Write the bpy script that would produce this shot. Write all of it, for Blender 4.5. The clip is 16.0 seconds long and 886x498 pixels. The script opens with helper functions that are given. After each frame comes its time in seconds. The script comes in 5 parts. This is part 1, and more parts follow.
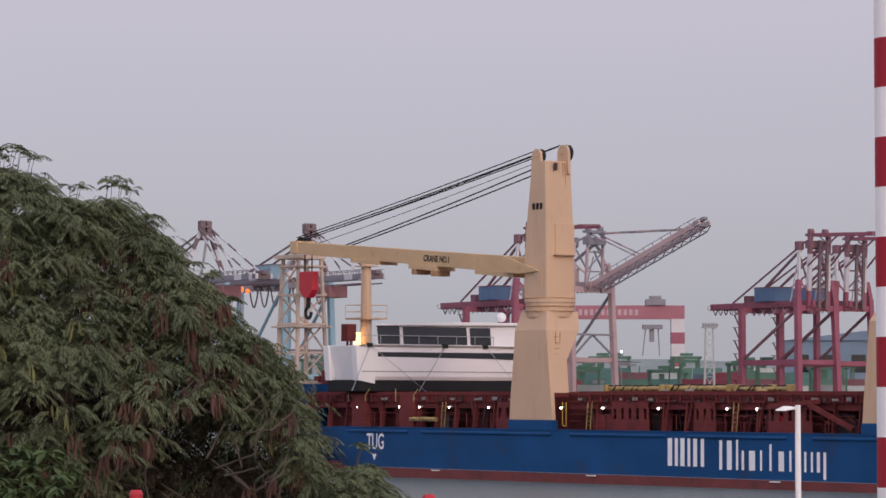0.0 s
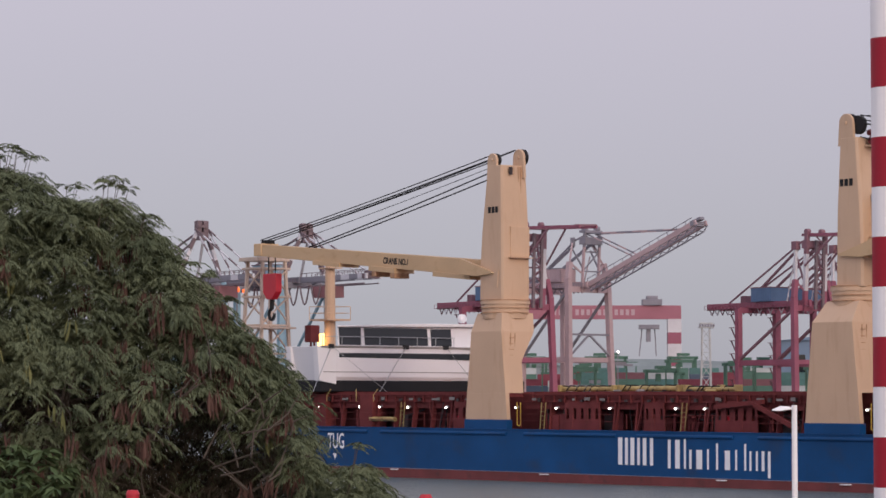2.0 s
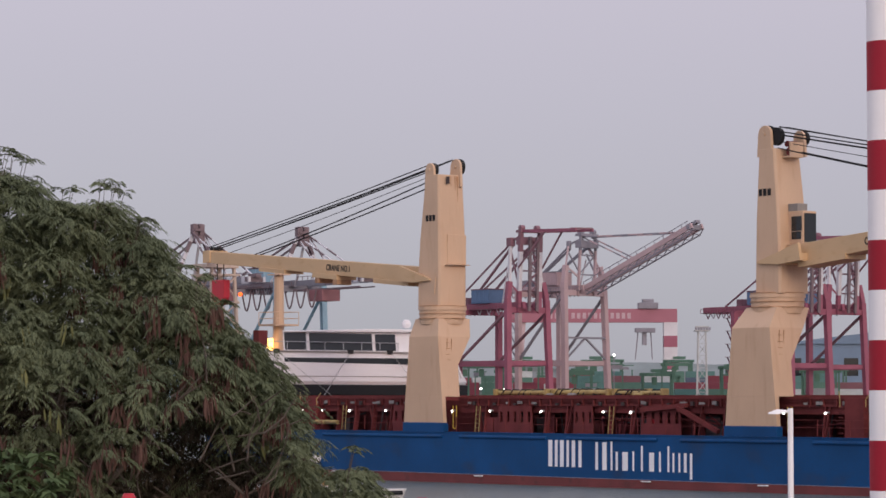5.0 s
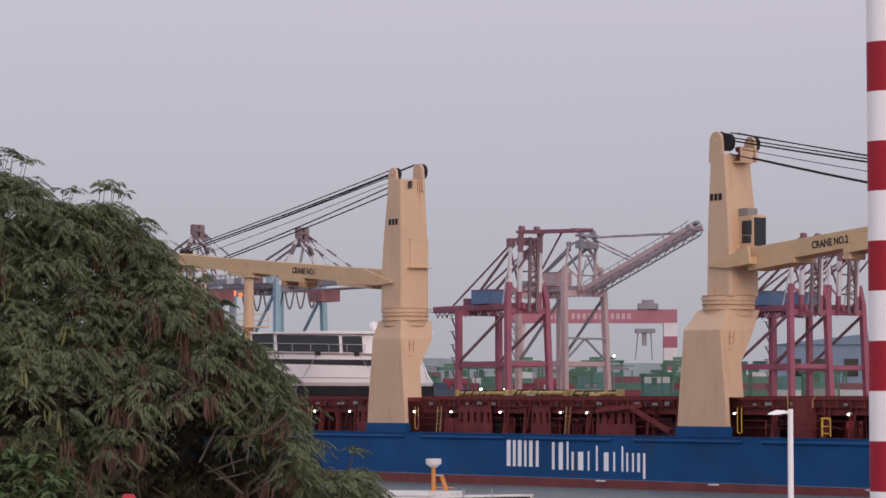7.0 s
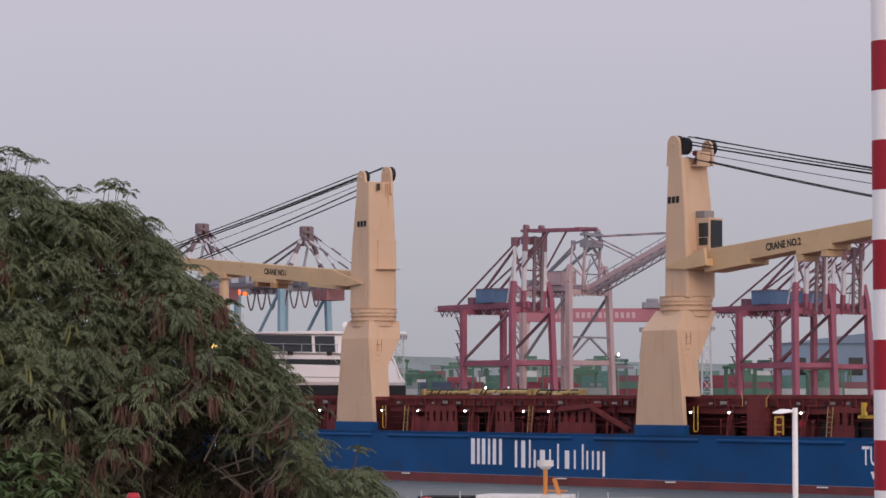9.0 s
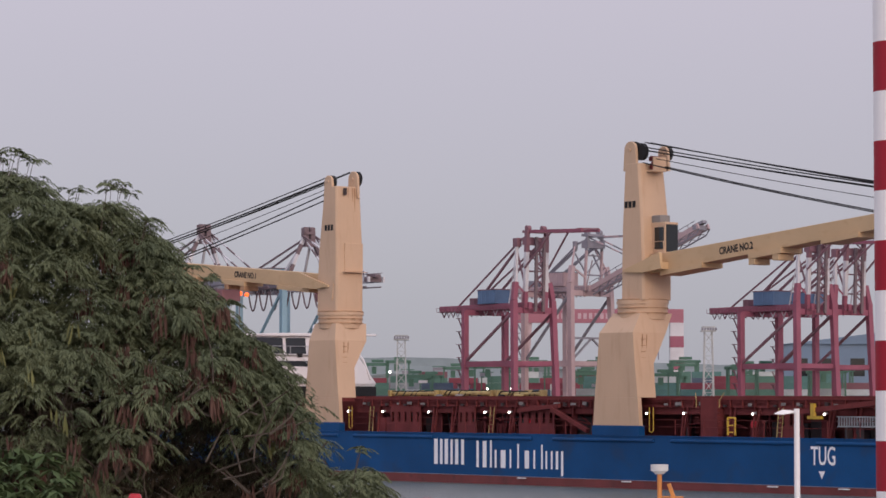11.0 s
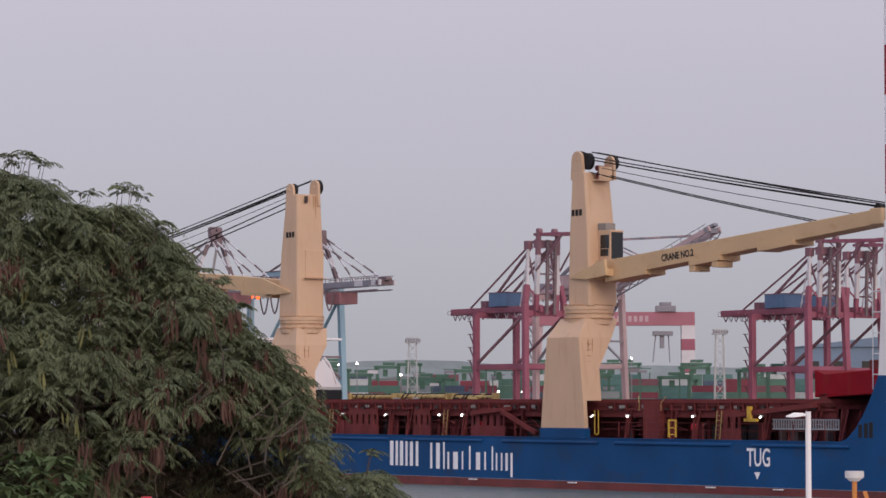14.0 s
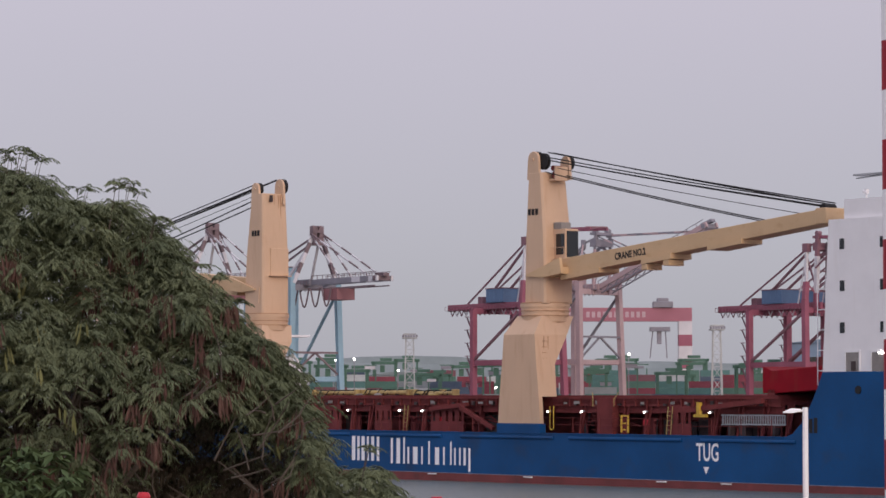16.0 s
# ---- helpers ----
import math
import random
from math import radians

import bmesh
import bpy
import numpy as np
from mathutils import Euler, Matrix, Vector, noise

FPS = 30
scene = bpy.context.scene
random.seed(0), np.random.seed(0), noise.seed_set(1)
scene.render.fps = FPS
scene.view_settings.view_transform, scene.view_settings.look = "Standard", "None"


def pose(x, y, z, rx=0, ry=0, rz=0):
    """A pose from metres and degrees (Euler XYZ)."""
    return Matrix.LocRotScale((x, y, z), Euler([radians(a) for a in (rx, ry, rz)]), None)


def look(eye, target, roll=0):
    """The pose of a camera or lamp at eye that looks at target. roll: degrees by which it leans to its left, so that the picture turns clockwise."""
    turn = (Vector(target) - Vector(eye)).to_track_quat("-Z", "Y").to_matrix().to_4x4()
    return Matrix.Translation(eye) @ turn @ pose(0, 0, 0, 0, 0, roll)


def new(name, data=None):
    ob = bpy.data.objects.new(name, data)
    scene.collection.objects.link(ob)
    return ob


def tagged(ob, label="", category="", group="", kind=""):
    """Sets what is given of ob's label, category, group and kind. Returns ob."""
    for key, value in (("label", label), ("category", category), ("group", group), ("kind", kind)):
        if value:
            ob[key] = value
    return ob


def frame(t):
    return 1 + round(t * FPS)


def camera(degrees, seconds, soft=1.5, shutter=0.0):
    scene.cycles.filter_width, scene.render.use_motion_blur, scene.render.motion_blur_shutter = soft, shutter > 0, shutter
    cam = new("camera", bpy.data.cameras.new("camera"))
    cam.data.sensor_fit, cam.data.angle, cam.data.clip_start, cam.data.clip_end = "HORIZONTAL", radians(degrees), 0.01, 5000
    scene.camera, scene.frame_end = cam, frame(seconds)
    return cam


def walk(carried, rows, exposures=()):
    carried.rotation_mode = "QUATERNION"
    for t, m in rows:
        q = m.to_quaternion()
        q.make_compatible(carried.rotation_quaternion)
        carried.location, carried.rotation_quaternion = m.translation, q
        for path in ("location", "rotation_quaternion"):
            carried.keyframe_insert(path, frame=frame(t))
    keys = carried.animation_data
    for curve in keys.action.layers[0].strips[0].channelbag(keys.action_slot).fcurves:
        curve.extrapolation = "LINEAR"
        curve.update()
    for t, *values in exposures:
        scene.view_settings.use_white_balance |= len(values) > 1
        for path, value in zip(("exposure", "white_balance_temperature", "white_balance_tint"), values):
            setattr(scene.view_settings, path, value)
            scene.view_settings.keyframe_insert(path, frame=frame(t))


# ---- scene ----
cam = camera(17, 16.0, soft=1.6)
EYE = (0.0, 0.0, 5.45)
# seconds, tilt, pan (degrees)
VIEW = [
    (0, 93.0127, 0.142), (0.5, 93.0018, 0.0874), (1, 93.0018, 0.0874), (1.5, 92.9909, 0.0765), (2, 93.0127, 0.0765),
    (2.5, 93.0453, 0.0382), (3, 93.0671, 0.0164), (3.5, 93.0671, 0.0), (4, 93.0671, 0.0), (6.5, 93.0943, 0.0),
    (7, 93.0889, 0.0), (7.5, 93.0834, 0.0218), (8, 93.0671, 0.0601), (8.5, 93.0671, 0.0819), (9, 93.0671, 0.0874),
    (11.5, 93.0998, 0.1256), (12, 93.1379, 0.1038), (12.5, 93.1433, 0.1311), (13, 93.1324, 0.2512), (13.5, 93.1324, 0.3386),
    (14, 93.1379, 0.3386), (14.5, 93.1161, 0.3277), (15, 93.0834, 0.3058), (15.5, 93.0726, 0.284), (16, 93.0562, 0.284),
]
walk(cam, [(t, pose(*EYE, tilt, 0, pan)) for t, tilt, pan in VIEW])

# ---- sky and light ----
world = bpy.data.worlds.new("dusk_sky")
scene.world = world
world.use_nodes = True
wn, wl = world.node_tree.nodes, world.node_tree.links
wn.clear()
w_out = wn.new("ShaderNodeOutputWorld")
w_bg = wn.new("ShaderNodeBackground")
w_sky = wn.new("ShaderNodeTexSky")
w_sky.sky_type = "NISHITA"
w_sky.sun_disc = False
w_sky.sun_elevation, w_sky.sun_rotation = radians(16), radians(154)
w_co = wn.new("ShaderNodeTexCoord")
w_sep = wn.new("ShaderNodeSeparateXYZ")
w_ramp = wn.new("ShaderNodeValToRGB")
w_mix = wn.new("ShaderNodeMix")
w_mix.data_type = "RGBA"
w_mix.inputs[0].default_value = 0.985
w_noise = wn.new("ShaderNodeTexNoise")
w_noise.inputs["Scale"].default_value = 3.0
w_noise.inputs["Detail"].default_value = 3.0
w_add = wn.new("ShaderNodeMath")
w_add.operation = "MULTIPLY_ADD"
w_add.inputs[1].default_value = 0.03
wl.new(w_co.outputs["Generated"], w_sep.inputs[0])
wl.new(w_co.outputs["Generated"], w_noise.inputs["Vector"])
wl.new(w_noise.outputs["Fac"], w_add.inputs[0])
wl.new(w_sep.outputs["Z"], w_add.inputs[2])
wl.new(w_add.outputs[0], w_ramp.inputs[0])
stops = [(0.0, (0.340, 0.348, 0.420)), (0.05, (0.372, 0.368, 0.448)), (0.10, (0.452, 0.420, 0.505)),
         (0.16, (0.540, 0.482, 0.570)), (0.5, (0.70, 0.65, 0.74)), (1.0, (0.66, 0.65, 0.76))]
el = w_ramp.color_ramp.elements
el[0].position, el[0].color = stops[0][0], (*stops[0][1], 1)
el[1].position, el[1].color = stops[-1][0], (*stops[-1][1], 1)
for p_, c_ in stops[1:-1]:
    e_ = el.new(p_)
    e_.color = (*c_, 1)
wl.new(w_sky.outputs[0], w_mix.inputs[6])
wl.new(w_ramp.outputs[0], w_mix.inputs[7])
# the western sky behind the camera is brighter at dusk
w_west = wn.new("ShaderNodeMapRange")
w_west.inputs["From Min"].default_value, w_west.inputs["From Max"].default_value = 0.3, -1.0
w_west.inputs["To Min"].default_value, w_west.inputs["To Max"].default_value = 1.0, 1.45
wl.new(w_sep.outputs["Y"], w_west.inputs["Value"])
w_scale = wn.new("ShaderNodeVectorMath")
w_scale.operation = "SCALE"
wl.new(w_mix.outputs[2], w_scale.inputs[0])
wl.new(w_west.outputs[0], w_scale.inputs["Scale"])
wl.new(w_scale.outputs[0], w_bg.inputs[0])
w_bg.inputs[1].default_value = 1.0
wl.new(w_bg.outputs[0], w_out.inputs[0])

sun = new("sun", bpy.data.lights.new("sun", "SUN"))
sun.data.energy, sun.data.angle, sun.data.color = 0.95, radians(18), (1.0, 0.78, 0.61)
sun.matrix_world = look((31, -63, 22), (0, 0, 0))
scene.view_settings.exposure = -0.05


# ---- mesh helpers ----
class Shape:
    """Collects vertices and faces of one mesh."""

    def __init__(self):
        self.v, self.f = [], []

    def add(self, verts, faces):
        n = len(self.v)
        self.v += [tuple(p) for p in verts]
        self.f += [tuple(i + n for i in f) for f in faces]
        return self

    def box(self, x0, x1, y0, y1, z0, z1):
        return self.hexa([(x0, y0, z0), (x1, y0, z0), (x1, y1, z0), (x0, y1, z0)],
                         [(x0, y0, z1), (x1, y0, z1), (x1, y1, z1), (x0, y1, z1)])

    def hexa(self, low, high):
        return self.loft([low, high])

    def loft(self, rings, cap=True):
        k = len(rings[0])
        faces = [(r * k + i, r * k + (i + 1) % k, (r + 1) * k + (i + 1) % k, (r + 1) * k + i)
                 for r in range(len(rings) - 1) for i in range(k)]
        if cap:
            faces += [tuple(reversed(range(k))), tuple((len(rings) - 1) * k + i for i in range(k))]
        return self.add([p for r in rings for p in r], faces)

    def beam(self, p, q, w=0.2, d=None, up=(0, 0, 1)):
        p, q = Vector(p), Vector(q)
        d = w if d is None else d
        a = (q - p).normalized()
        u = Vector(up)
        if abs(a.dot(u)) > 0.97:
            u = Vector((0, 1, 0)) if abs(a.y) < 0.9 else Vector((1, 0, 0))
        s = a.cross(u).normalized()
        u = s.cross(a)
        s, u = s * w / 2, u * d / 2
        return self.loft([[p - s - u, p + s - u, p + s + u, p - s + u], [q - s - u, q + s - u, q + s + u, q - s + u]])

    def tube(self, p, q, r, r2=None, n=8, cap=True):
        p, q = Vector(p), Vector(q)
        r2 = r if r2 is None else r2
        a = (q - p).normalized()
        u = Vector((0, 0, 1)) if abs(a.z) < 0.9 else Vector((1, 0, 0))
        s = a.cross(u).normalized()
        u = s.cross(a)
        ring = lambda c, k: [c + (s * math.cos(t) + u * math.sin(t)) * k for t in (2 * math.pi * i / n for i in range(n))]
        return self.loft([ring(p, r), ring(q, r2)], cap)

    def pipe(self, pts, r, n=6):
        for p, q in zip(pts, pts[1:]):
            self.tube(p, q, r, n=n)
        return self

    def prism(self, poly, axis, lo, hi):
        """poly: outline in the two other axes, in x, y, z order."""
        def put(p, c):
            return (c, *p) if axis == 0 else (p[0], c, p[1]) if axis == 1 else (*p, c)
        return self.loft([[put(p, lo) for p in poly], [put(p, hi) for p in poly]])

    def ball(self, c, r, n=8, m=6, sz=1.0):
        rings = []
        for j in range(1, m):
            t = math.pi * j / m
            rings.append([(c[0] + r * math.sin(t) * math.cos(2 * math.pi * i / n), c[1] + r * math.sin(t) * math.sin(2 * math.pi * i / n),
                           c[2] - sz * r * math.cos(t)) for i in range(n)])
        return self.loft(rings)

    def mesh(self, name, smooth=False):
        me = bpy.data.meshes.new(name)
        me.from_pydata(self.v, [], self.f)
        bm = bmesh.new()
        bm.from_mesh(me)
        bmesh.ops.recalc_face_normals(bm, faces=bm.faces)
        bm.to_mesh(me)
        bm.free()
        if smooth:
            me.shade_smooth()
            me.set_sharp_from_angle(angle=radians(35))
        return me


def part(name, shape, material, parent=None, label="", smooth=False, bevel=0.0):
    ob = new(name, shape.mesh(name, smooth))
    ob.data.materials.append(material)
    ob.parent = parent
    if bevel:
        b = ob.modifiers.new("bevel", "BEVEL")
        b.width, b.segments, b.limit_method = bevel, 2, "ANGLE"
    return tagged(ob, label)


def thing(name, label, category, group="", kind="", at=None):
    ob = tagged(new(name), label, category, group, kind)
    if at is not None:
        ob.matrix_basis = at
    return ob


def words(name, text, size, material, parent, m, label="", bold=0.0, wide=1.0, depth=0.004):
    """Letters of the built-in font turned into a mesh, at the pose m."""
    cu = bpy.data.curves.new(name, "FONT")
    cu.body, cu.size, cu.extrude, cu.offset = text, size, depth, bold
    cu.resolution_u = 3
    tmp = bpy.data.objects.new(name, cu)
    scene.collection.objects.link(tmp)
    me = bpy.data.meshes.new_from_object(tmp.evaluated_get(bpy.context.evaluated_depsgraph_get()))
    bpy.data.objects.remove(tmp)
    me.name = name
    me.transform(m @ Matrix.Diagonal((wide, 1, 1, 1)))
    me.materials.clear()
    me.materials.append(material)
    ob = new(name, me)
    ob.parent = parent
    return tagged(ob, label)


# ---- materials ----
def paint(name, color, rough=0.5, metal=0.0, vary=0.12, scale=0.6, grain=14.0, bump=0.02, rust=0.0, rust_color=(0.16, 0.06, 0.03),
          streak=(1.0, 1.0, 0.15), island=0.0, gloss=0.5):
    """A weathered surface: broad tone changes, fine grain, and rust or dirt running down it."""
    m = bpy.data.materials.new(name)
    m.use_nodes = True
    n, l = m.node_tree.nodes, m.node_tree.links
    b = n["Principled BSDF"]
    co = n.new("ShaderNodeTexCoord")
    big = n.new("ShaderNodeTexNoise")
    big.inputs["Scale"].default_value, big.inputs["Detail"].default_value = scale, 4
    fine = n.new("ShaderNodeTexNoise")
    fine.inputs["Scale"].default_value, fine.inputs["Detail"].default_value = grain, 3
    l.new(co.outputs["Object"], big.inputs["Vector"])
    l.new(co.outputs["Object"], fine.inputs["Vector"])
    add = n.new("ShaderNodeMath")
    add.operation = "MULTIPLY_ADD"
    add.inputs[1].default_value = 0.4
    l.new(fine.outputs["Fac"], add.inputs[0])
    l.new(big.outputs["Fac"], add.inputs[2])
    rmp = n.new("ShaderNodeMapRange")
    rmp.inputs["From Min"].default_value, rmp.inputs["From Max"].default_value = 0.45, 0.95
    rmp.inputs["To Min"].default_value, rmp.inputs["To Max"].default_value = 1 - vary, 1 + vary
    l.new(add.outputs[0], rmp.inputs["Value"])
    hsv = n.new("ShaderNodeHueSaturation")
    hsv.inputs["Color"].default_value = (*color, 1)
    value = rmp.outputs[0]
    if island:
        geo = n.new("ShaderNodeNewGeometry")
        isl = n.new("ShaderNodeMath")
        isl.operation = "MULTIPLY_ADD"
        isl.inputs[1].default_value = island
        l.new(geo.outputs["Random Per Island"], isl.inputs[0])
        l.new(value, isl.inputs[2])
        value = isl.outputs[0]
    l.new(value, hsv.inputs["Value"])
    col = hsv.outputs[0]
    if rust:
        mp = n.new("ShaderNodeMapping")
        mp.inputs["Scale"].default_value = streak
        l.new(co.outputs["Object"], mp.inputs["Vector"])
        rn = n.new("ShaderNodeTexNoise")
        rn.inputs["Scale"].default_value, rn.inputs["Detail"].default_value = 2.2, 6
        l.new(mp.outputs[0], rn.inputs["Vector"])
        rr = n.new("ShaderNodeMapRange")
        rr.inputs["From Min"].default_value, rr.inputs["From Max"].default_value = 0.56, 0.74
        rr.inputs["To Max"].default_value = rust
        l.new(rn.outputs["Fac"], rr.inputs["Value"])
        mx = n.new("ShaderNodeMix")
        mx.data_type = "RGBA"
        mx.inputs[7].default_value = (*rust_color, 1)
        l.new(rr.outputs[0], mx.inputs[0])
        l.new(col, mx.inputs[6])
        col = mx.outputs[2]
    l.new(col, b.inputs["Base Color"])
    b.inputs["Metallic"].default_value = metal
    b.inputs["Specular IOR Level"].default_value = gloss
    rg = n.new("ShaderNodeMapRange")
    rg.inputs["To Min"].default_value, rg.inputs["To Max"].default_value = max(rough - 0.12, 0.02), min(rough + 0.12, 1)
    l.new(fine.outputs["Fac"], rg.inputs["Value"])
    l.new(rg.outputs[0], b.inputs["Roughness"])
    if bump:
        bp = n.new("ShaderNodeBump")
        bp.inputs["Strength"].default_value, bp.inputs["Distance"].default_value = 0.4, bump
        l.new(add.outputs[0], bp.inputs["Height"])
        l.new(bp.outputs[0], b.inputs["Normal"])
    return m


def glow(name, color, strength):
    m = bpy.data.materials.new(name)
    m.use_nodes = True
    b = m.node_tree.nodes["Principled BSDF"]
    b.inputs["Base Color"].default_value = (*color, 1)
    b.inputs["Emission Color"].default_value = (*color, 1)
    b.inputs["Emission Strength"].default_value = strength
    return m


HULL_BLUE = paint("hull_blue_paint", (0.004, 0.064, 0.198), 0.6, gloss=0.25, vary=0.2, scale=0.22, grain=5, rust=0.42, streak=(0.16, 1, 0.22), rust_color=(0.035, 0.038, 0.055))
BOOT_RED = paint("antifouling_red", (0.17, 0.035, 0.035), 0.6, vary=0.25, scale=0.5, rust=0.6, streak=(0.5, 1, 0.6), rust_color=(0.06, 0.025, 0.025))
CREAM = paint("cream_crane_paint", (0.62, 0.425, 0.285), 0.5, vary=0.06, scale=0.35, rust=0.2, streak=(0.9, 0.9, 0.16), rust_color=(0.36, 0.16, 0.06))
JIB_CREAM = paint("yellowed_cream_jib_paint", (0.60, 0.410, 0.235), 0.55, vary=0.08, scale=0.3, rust=0.25, streak=(0.5, 1.0, 1.0), rust_color=(0.36, 0.17, 0.06))
RUSTY = paint("rust_stained_cream_paint", (0.44, 0.25, 0.14), 0.75, vary=0.3, scale=2.0, rust=0.5, rust_color=(0.22, 0.08, 0.03))
DECK_RED = paint("oxide_red_deck_paint", (0.165, 0.036, 0.036), 0.7, gloss=0.2, vary=0.25, scale=0.8, rust=0.5, rust_color=(0.09, 0.03, 0.02))
WHITE = paint("white_ship_paint", (0.80, 0.79, 0.81), 0.4, vary=0.04, rust=0.10, streak=(1.5, 1.5, 0.1), rust_color=(0.5, 0.4, 0.32))
GEL_WHITE = paint("white_gelcoat", (0.82, 0.80, 0.82), 0.18, vary=0.02, bump=0.0)
BLACK = paint("black_paint", (0.010, 0.010, 0.012), 0.8, vary=0.2)
KEEL_BLACK = paint("black_antifouling", (0.008, 0.009, 0.012), 0.85, vary=0.2)
GANTRY_RED = paint("dark_crimson_paint", (0.27, 0.004, 0.014), 0.7, gloss=0.2, vary=0.15, rust=0.2)
ROPE = paint("greased_wire_rope", (0.010, 0.010, 0.012), 0.9)
# paler copy of CREAM for the jib rest, its hazy look put into the colour
PALE_CREAM = paint("pale_hazed_cream_paint", (0.60, 0.47, 0.38), 0.6, vary=0.08, rust=0.3, rust_color=(0.36, 0.2, 0.12))
DULL_YELLOW = paint("grimy_yellow_paint", (0.42, 0.31, 0.12), 0.6, vary=0.3, scale=2.0, rust=0.5)
GLASS = paint("dark_tinted_glass", (0.015, 0.018, 0.022), 0.06, vary=0.05, bump=0.0)
YELLOW = paint("yellow_cargo_paint", (0.62, 0.40, 0.05), 0.5, vary=0.15, rust=0.25)
SIGNAL_RED = paint("signal_red_paint", (0.50, 0.018, 0.035), 0.4, vary=0.06)
LETTER = paint("white_lettering_paint", (0.90, 0.90, 0.92), 0.5, vary=0.05, rust=0.10, rust_color=(0.35, 0.38, 0.45))
PALE_LINE = paint("scuffed_pale_blue_line_paint", (0.22, 0.25, 0.33), 0.6, vary=0.3, scale=1.5)
STEEL = paint("galvanised_steel", (0.42, 0.43, 0.45), 0.5, metal=0.5)
LAMP_WHITE = glow("lit_deck_floodlight", (1.0, 0.93, 0.88), 9.0)
LAMP_AMBER = glow("lit_amber_lamp", (1.0, 0.55, 0.14), 5.0)
LAMP_ORANGE = glow("lit_orange_lamp", (1.0, 0.16, 0.03), 1.5)

# ---- the water and the near shore ----
def water_material():
    m = bpy.data.materials.new("harbour_water")
    m.use_nodes = True
    n, l = m.node_tree.nodes, m.node_tree.links
    b = n["Principled BSDF"]
    b.inputs["Base Color"].default_value = (0.125, 0.150, 0.150, 1)
    b.inputs["Roughness"].default_value = 0.3
    b.inputs["IOR"].default_value = 1.33
    co = n.new("ShaderNodeTexCoord")
    h = None
    for sc, k in ((0.35, 0.55), (1.4, 0.3), (5.0, 0.12)):
        t = n.new("ShaderNodeTexNoise")
        t.inputs["Scale"].default_value, t.inputs["Detail"].default_value = sc, 3
        l.new(co.outputs["Object"], t.inputs["Vector"])
        a_ = n.new("ShaderNodeMath")
        a_.operation = "MULTIPLY_ADD"
        a_.inputs[1].default_value = k
        l.new(t.outputs["Fac"], a_.inputs[0])
        if h is not None:
            l.new(h, a_.inputs[2])
        h = a_.outputs[0]
    bp = n.new("ShaderNodeBump")
    bp.inputs["Strength"].default_value, bp.inputs["Distance"].default_value = 1.0, 0.9
    l.new(h, bp.inputs["Height"])
    l.new(bp.outputs[0], b.inputs["Normal"])
    return m


WATER = water_material()
sea = Shape()
sea.add([(-3000, 60, 0), (3000, 60, 0), (3000, 1000, 0), (-3000, 1000, 0)], [(0, 1, 2, 3)])
tagged(part("water", sea, WATER), "grey-green harbour water with small choppy waves", "water", kind="structure")

GROUND = paint("dry_ground", (0.16, 0.14, 0.11), 0.9, vary=0.3, scale=0.3, grain=6, bump=0.05)
land = Shape()
near = [(-60, 3.0), (26, 3.0), (27, 1.0), (84, 1.0), (84.5, -3.0), (1000, -4.0), (1001, 2.6), (4600, 2.6)]
land.add([(x, y, z) for y, z in near for x in (-4000, 4000)], [(2 * i, 2 * i + 1, 2 * i + 3, 2 * i + 2) for i in range(len(near) - 1)])
tagged(part("ground", land, GROUND), "dusty ground of the near bank and far quay", "ground", kind="structure")

# ---- the cargo ship: x forward, y to port (port side at 0), z up from the water ----
HEADING = 127.06
ship = thing("cargo_ship", "blue heavy-lift cargo ship with cream deck cranes under way", "ship")


DECK, BOOT = 3.64, 0.62


def hull_top(s):
    if s > -48.4:
        return DECK if s < 46 else 7.0
    if s > -52.0:
        k = (-48.4 - s) / 3.6
        return DECK + (7.85 - DECK) * (k ** 1.9)
    return 7.85


def hull_side(s, z):
    """Port side's offset inward at a station and height: flared bow, rounded stern."""
    s0, s1 = 34.0 + 1.1 * z, 50.0 + 1.7 * z
    if s > s0:
        return -11.0 * min(1.0, (s - s0) / (s1 - s0)) ** 1.7
    if s < -62:
        return -2.2 * ((-62 - s) / 12.0) ** 2
    return 0.0


STATIONS = [62, 61, 60, 59, 58, 57, 56, 55, 54, 53, 52, 51, 50, 49, 48, 47, 46.05, 45.95, 45, 44, 43, 42, 41, 40, 39, 38, 37, 36, 35, 34] + list(range(32, -49, -8)) + [-48.4, -49.2, -50, -50.6, -51.1, -51.5, -51.8, -52, -58, -62, -66, -70, -74]


def hull_band(z0, z1_of, n, out=0.0):
    sh = Shape()
    rings = []
    for s in STATIONS:
        zs = [z0 + (z1_of(s) - z0) * k / n for k in range(n + 1)]
        rings.append([(s, hull_side(s, z) + out, z) for z in zs] + [(s, -22 - hull_side(s, z) - out, z) for z in reversed(zs)])
    sh.loft(rings)
    return sh


hull = part("hull", hull_band(BOOT, hull_top, 6), HULL_BLUE, ship, "blue painted steel hull", smooth=True)
part("boot_topping", hull_band(-2.0, lambda s: BOOT, 2, -0.003), BOOT_RED, ship, "dark red antifouling band")
part("waterline_stripe", Shape().beam((34, 0.006, BOOT + 0.02), (-62, 0.006, BOOT + 0.02), 0.03, 0.035), PALE_LINE, hull, "thin pale waterline stripe")
for a_, b_ in ((37.5, 29.5), (27.8, 12.4), (10.3, 0.2), (-2.0, -11.6), (-14.0, -24.8), (-26.6, -38.5), (-40.5, -49.5)):
    part("rubbing_strake", Shape().tube((a_, 0.02, DECK - 0.28), (b_, 0.02, DECK - 0.28), 0.12), HULL_BLUE, hull)
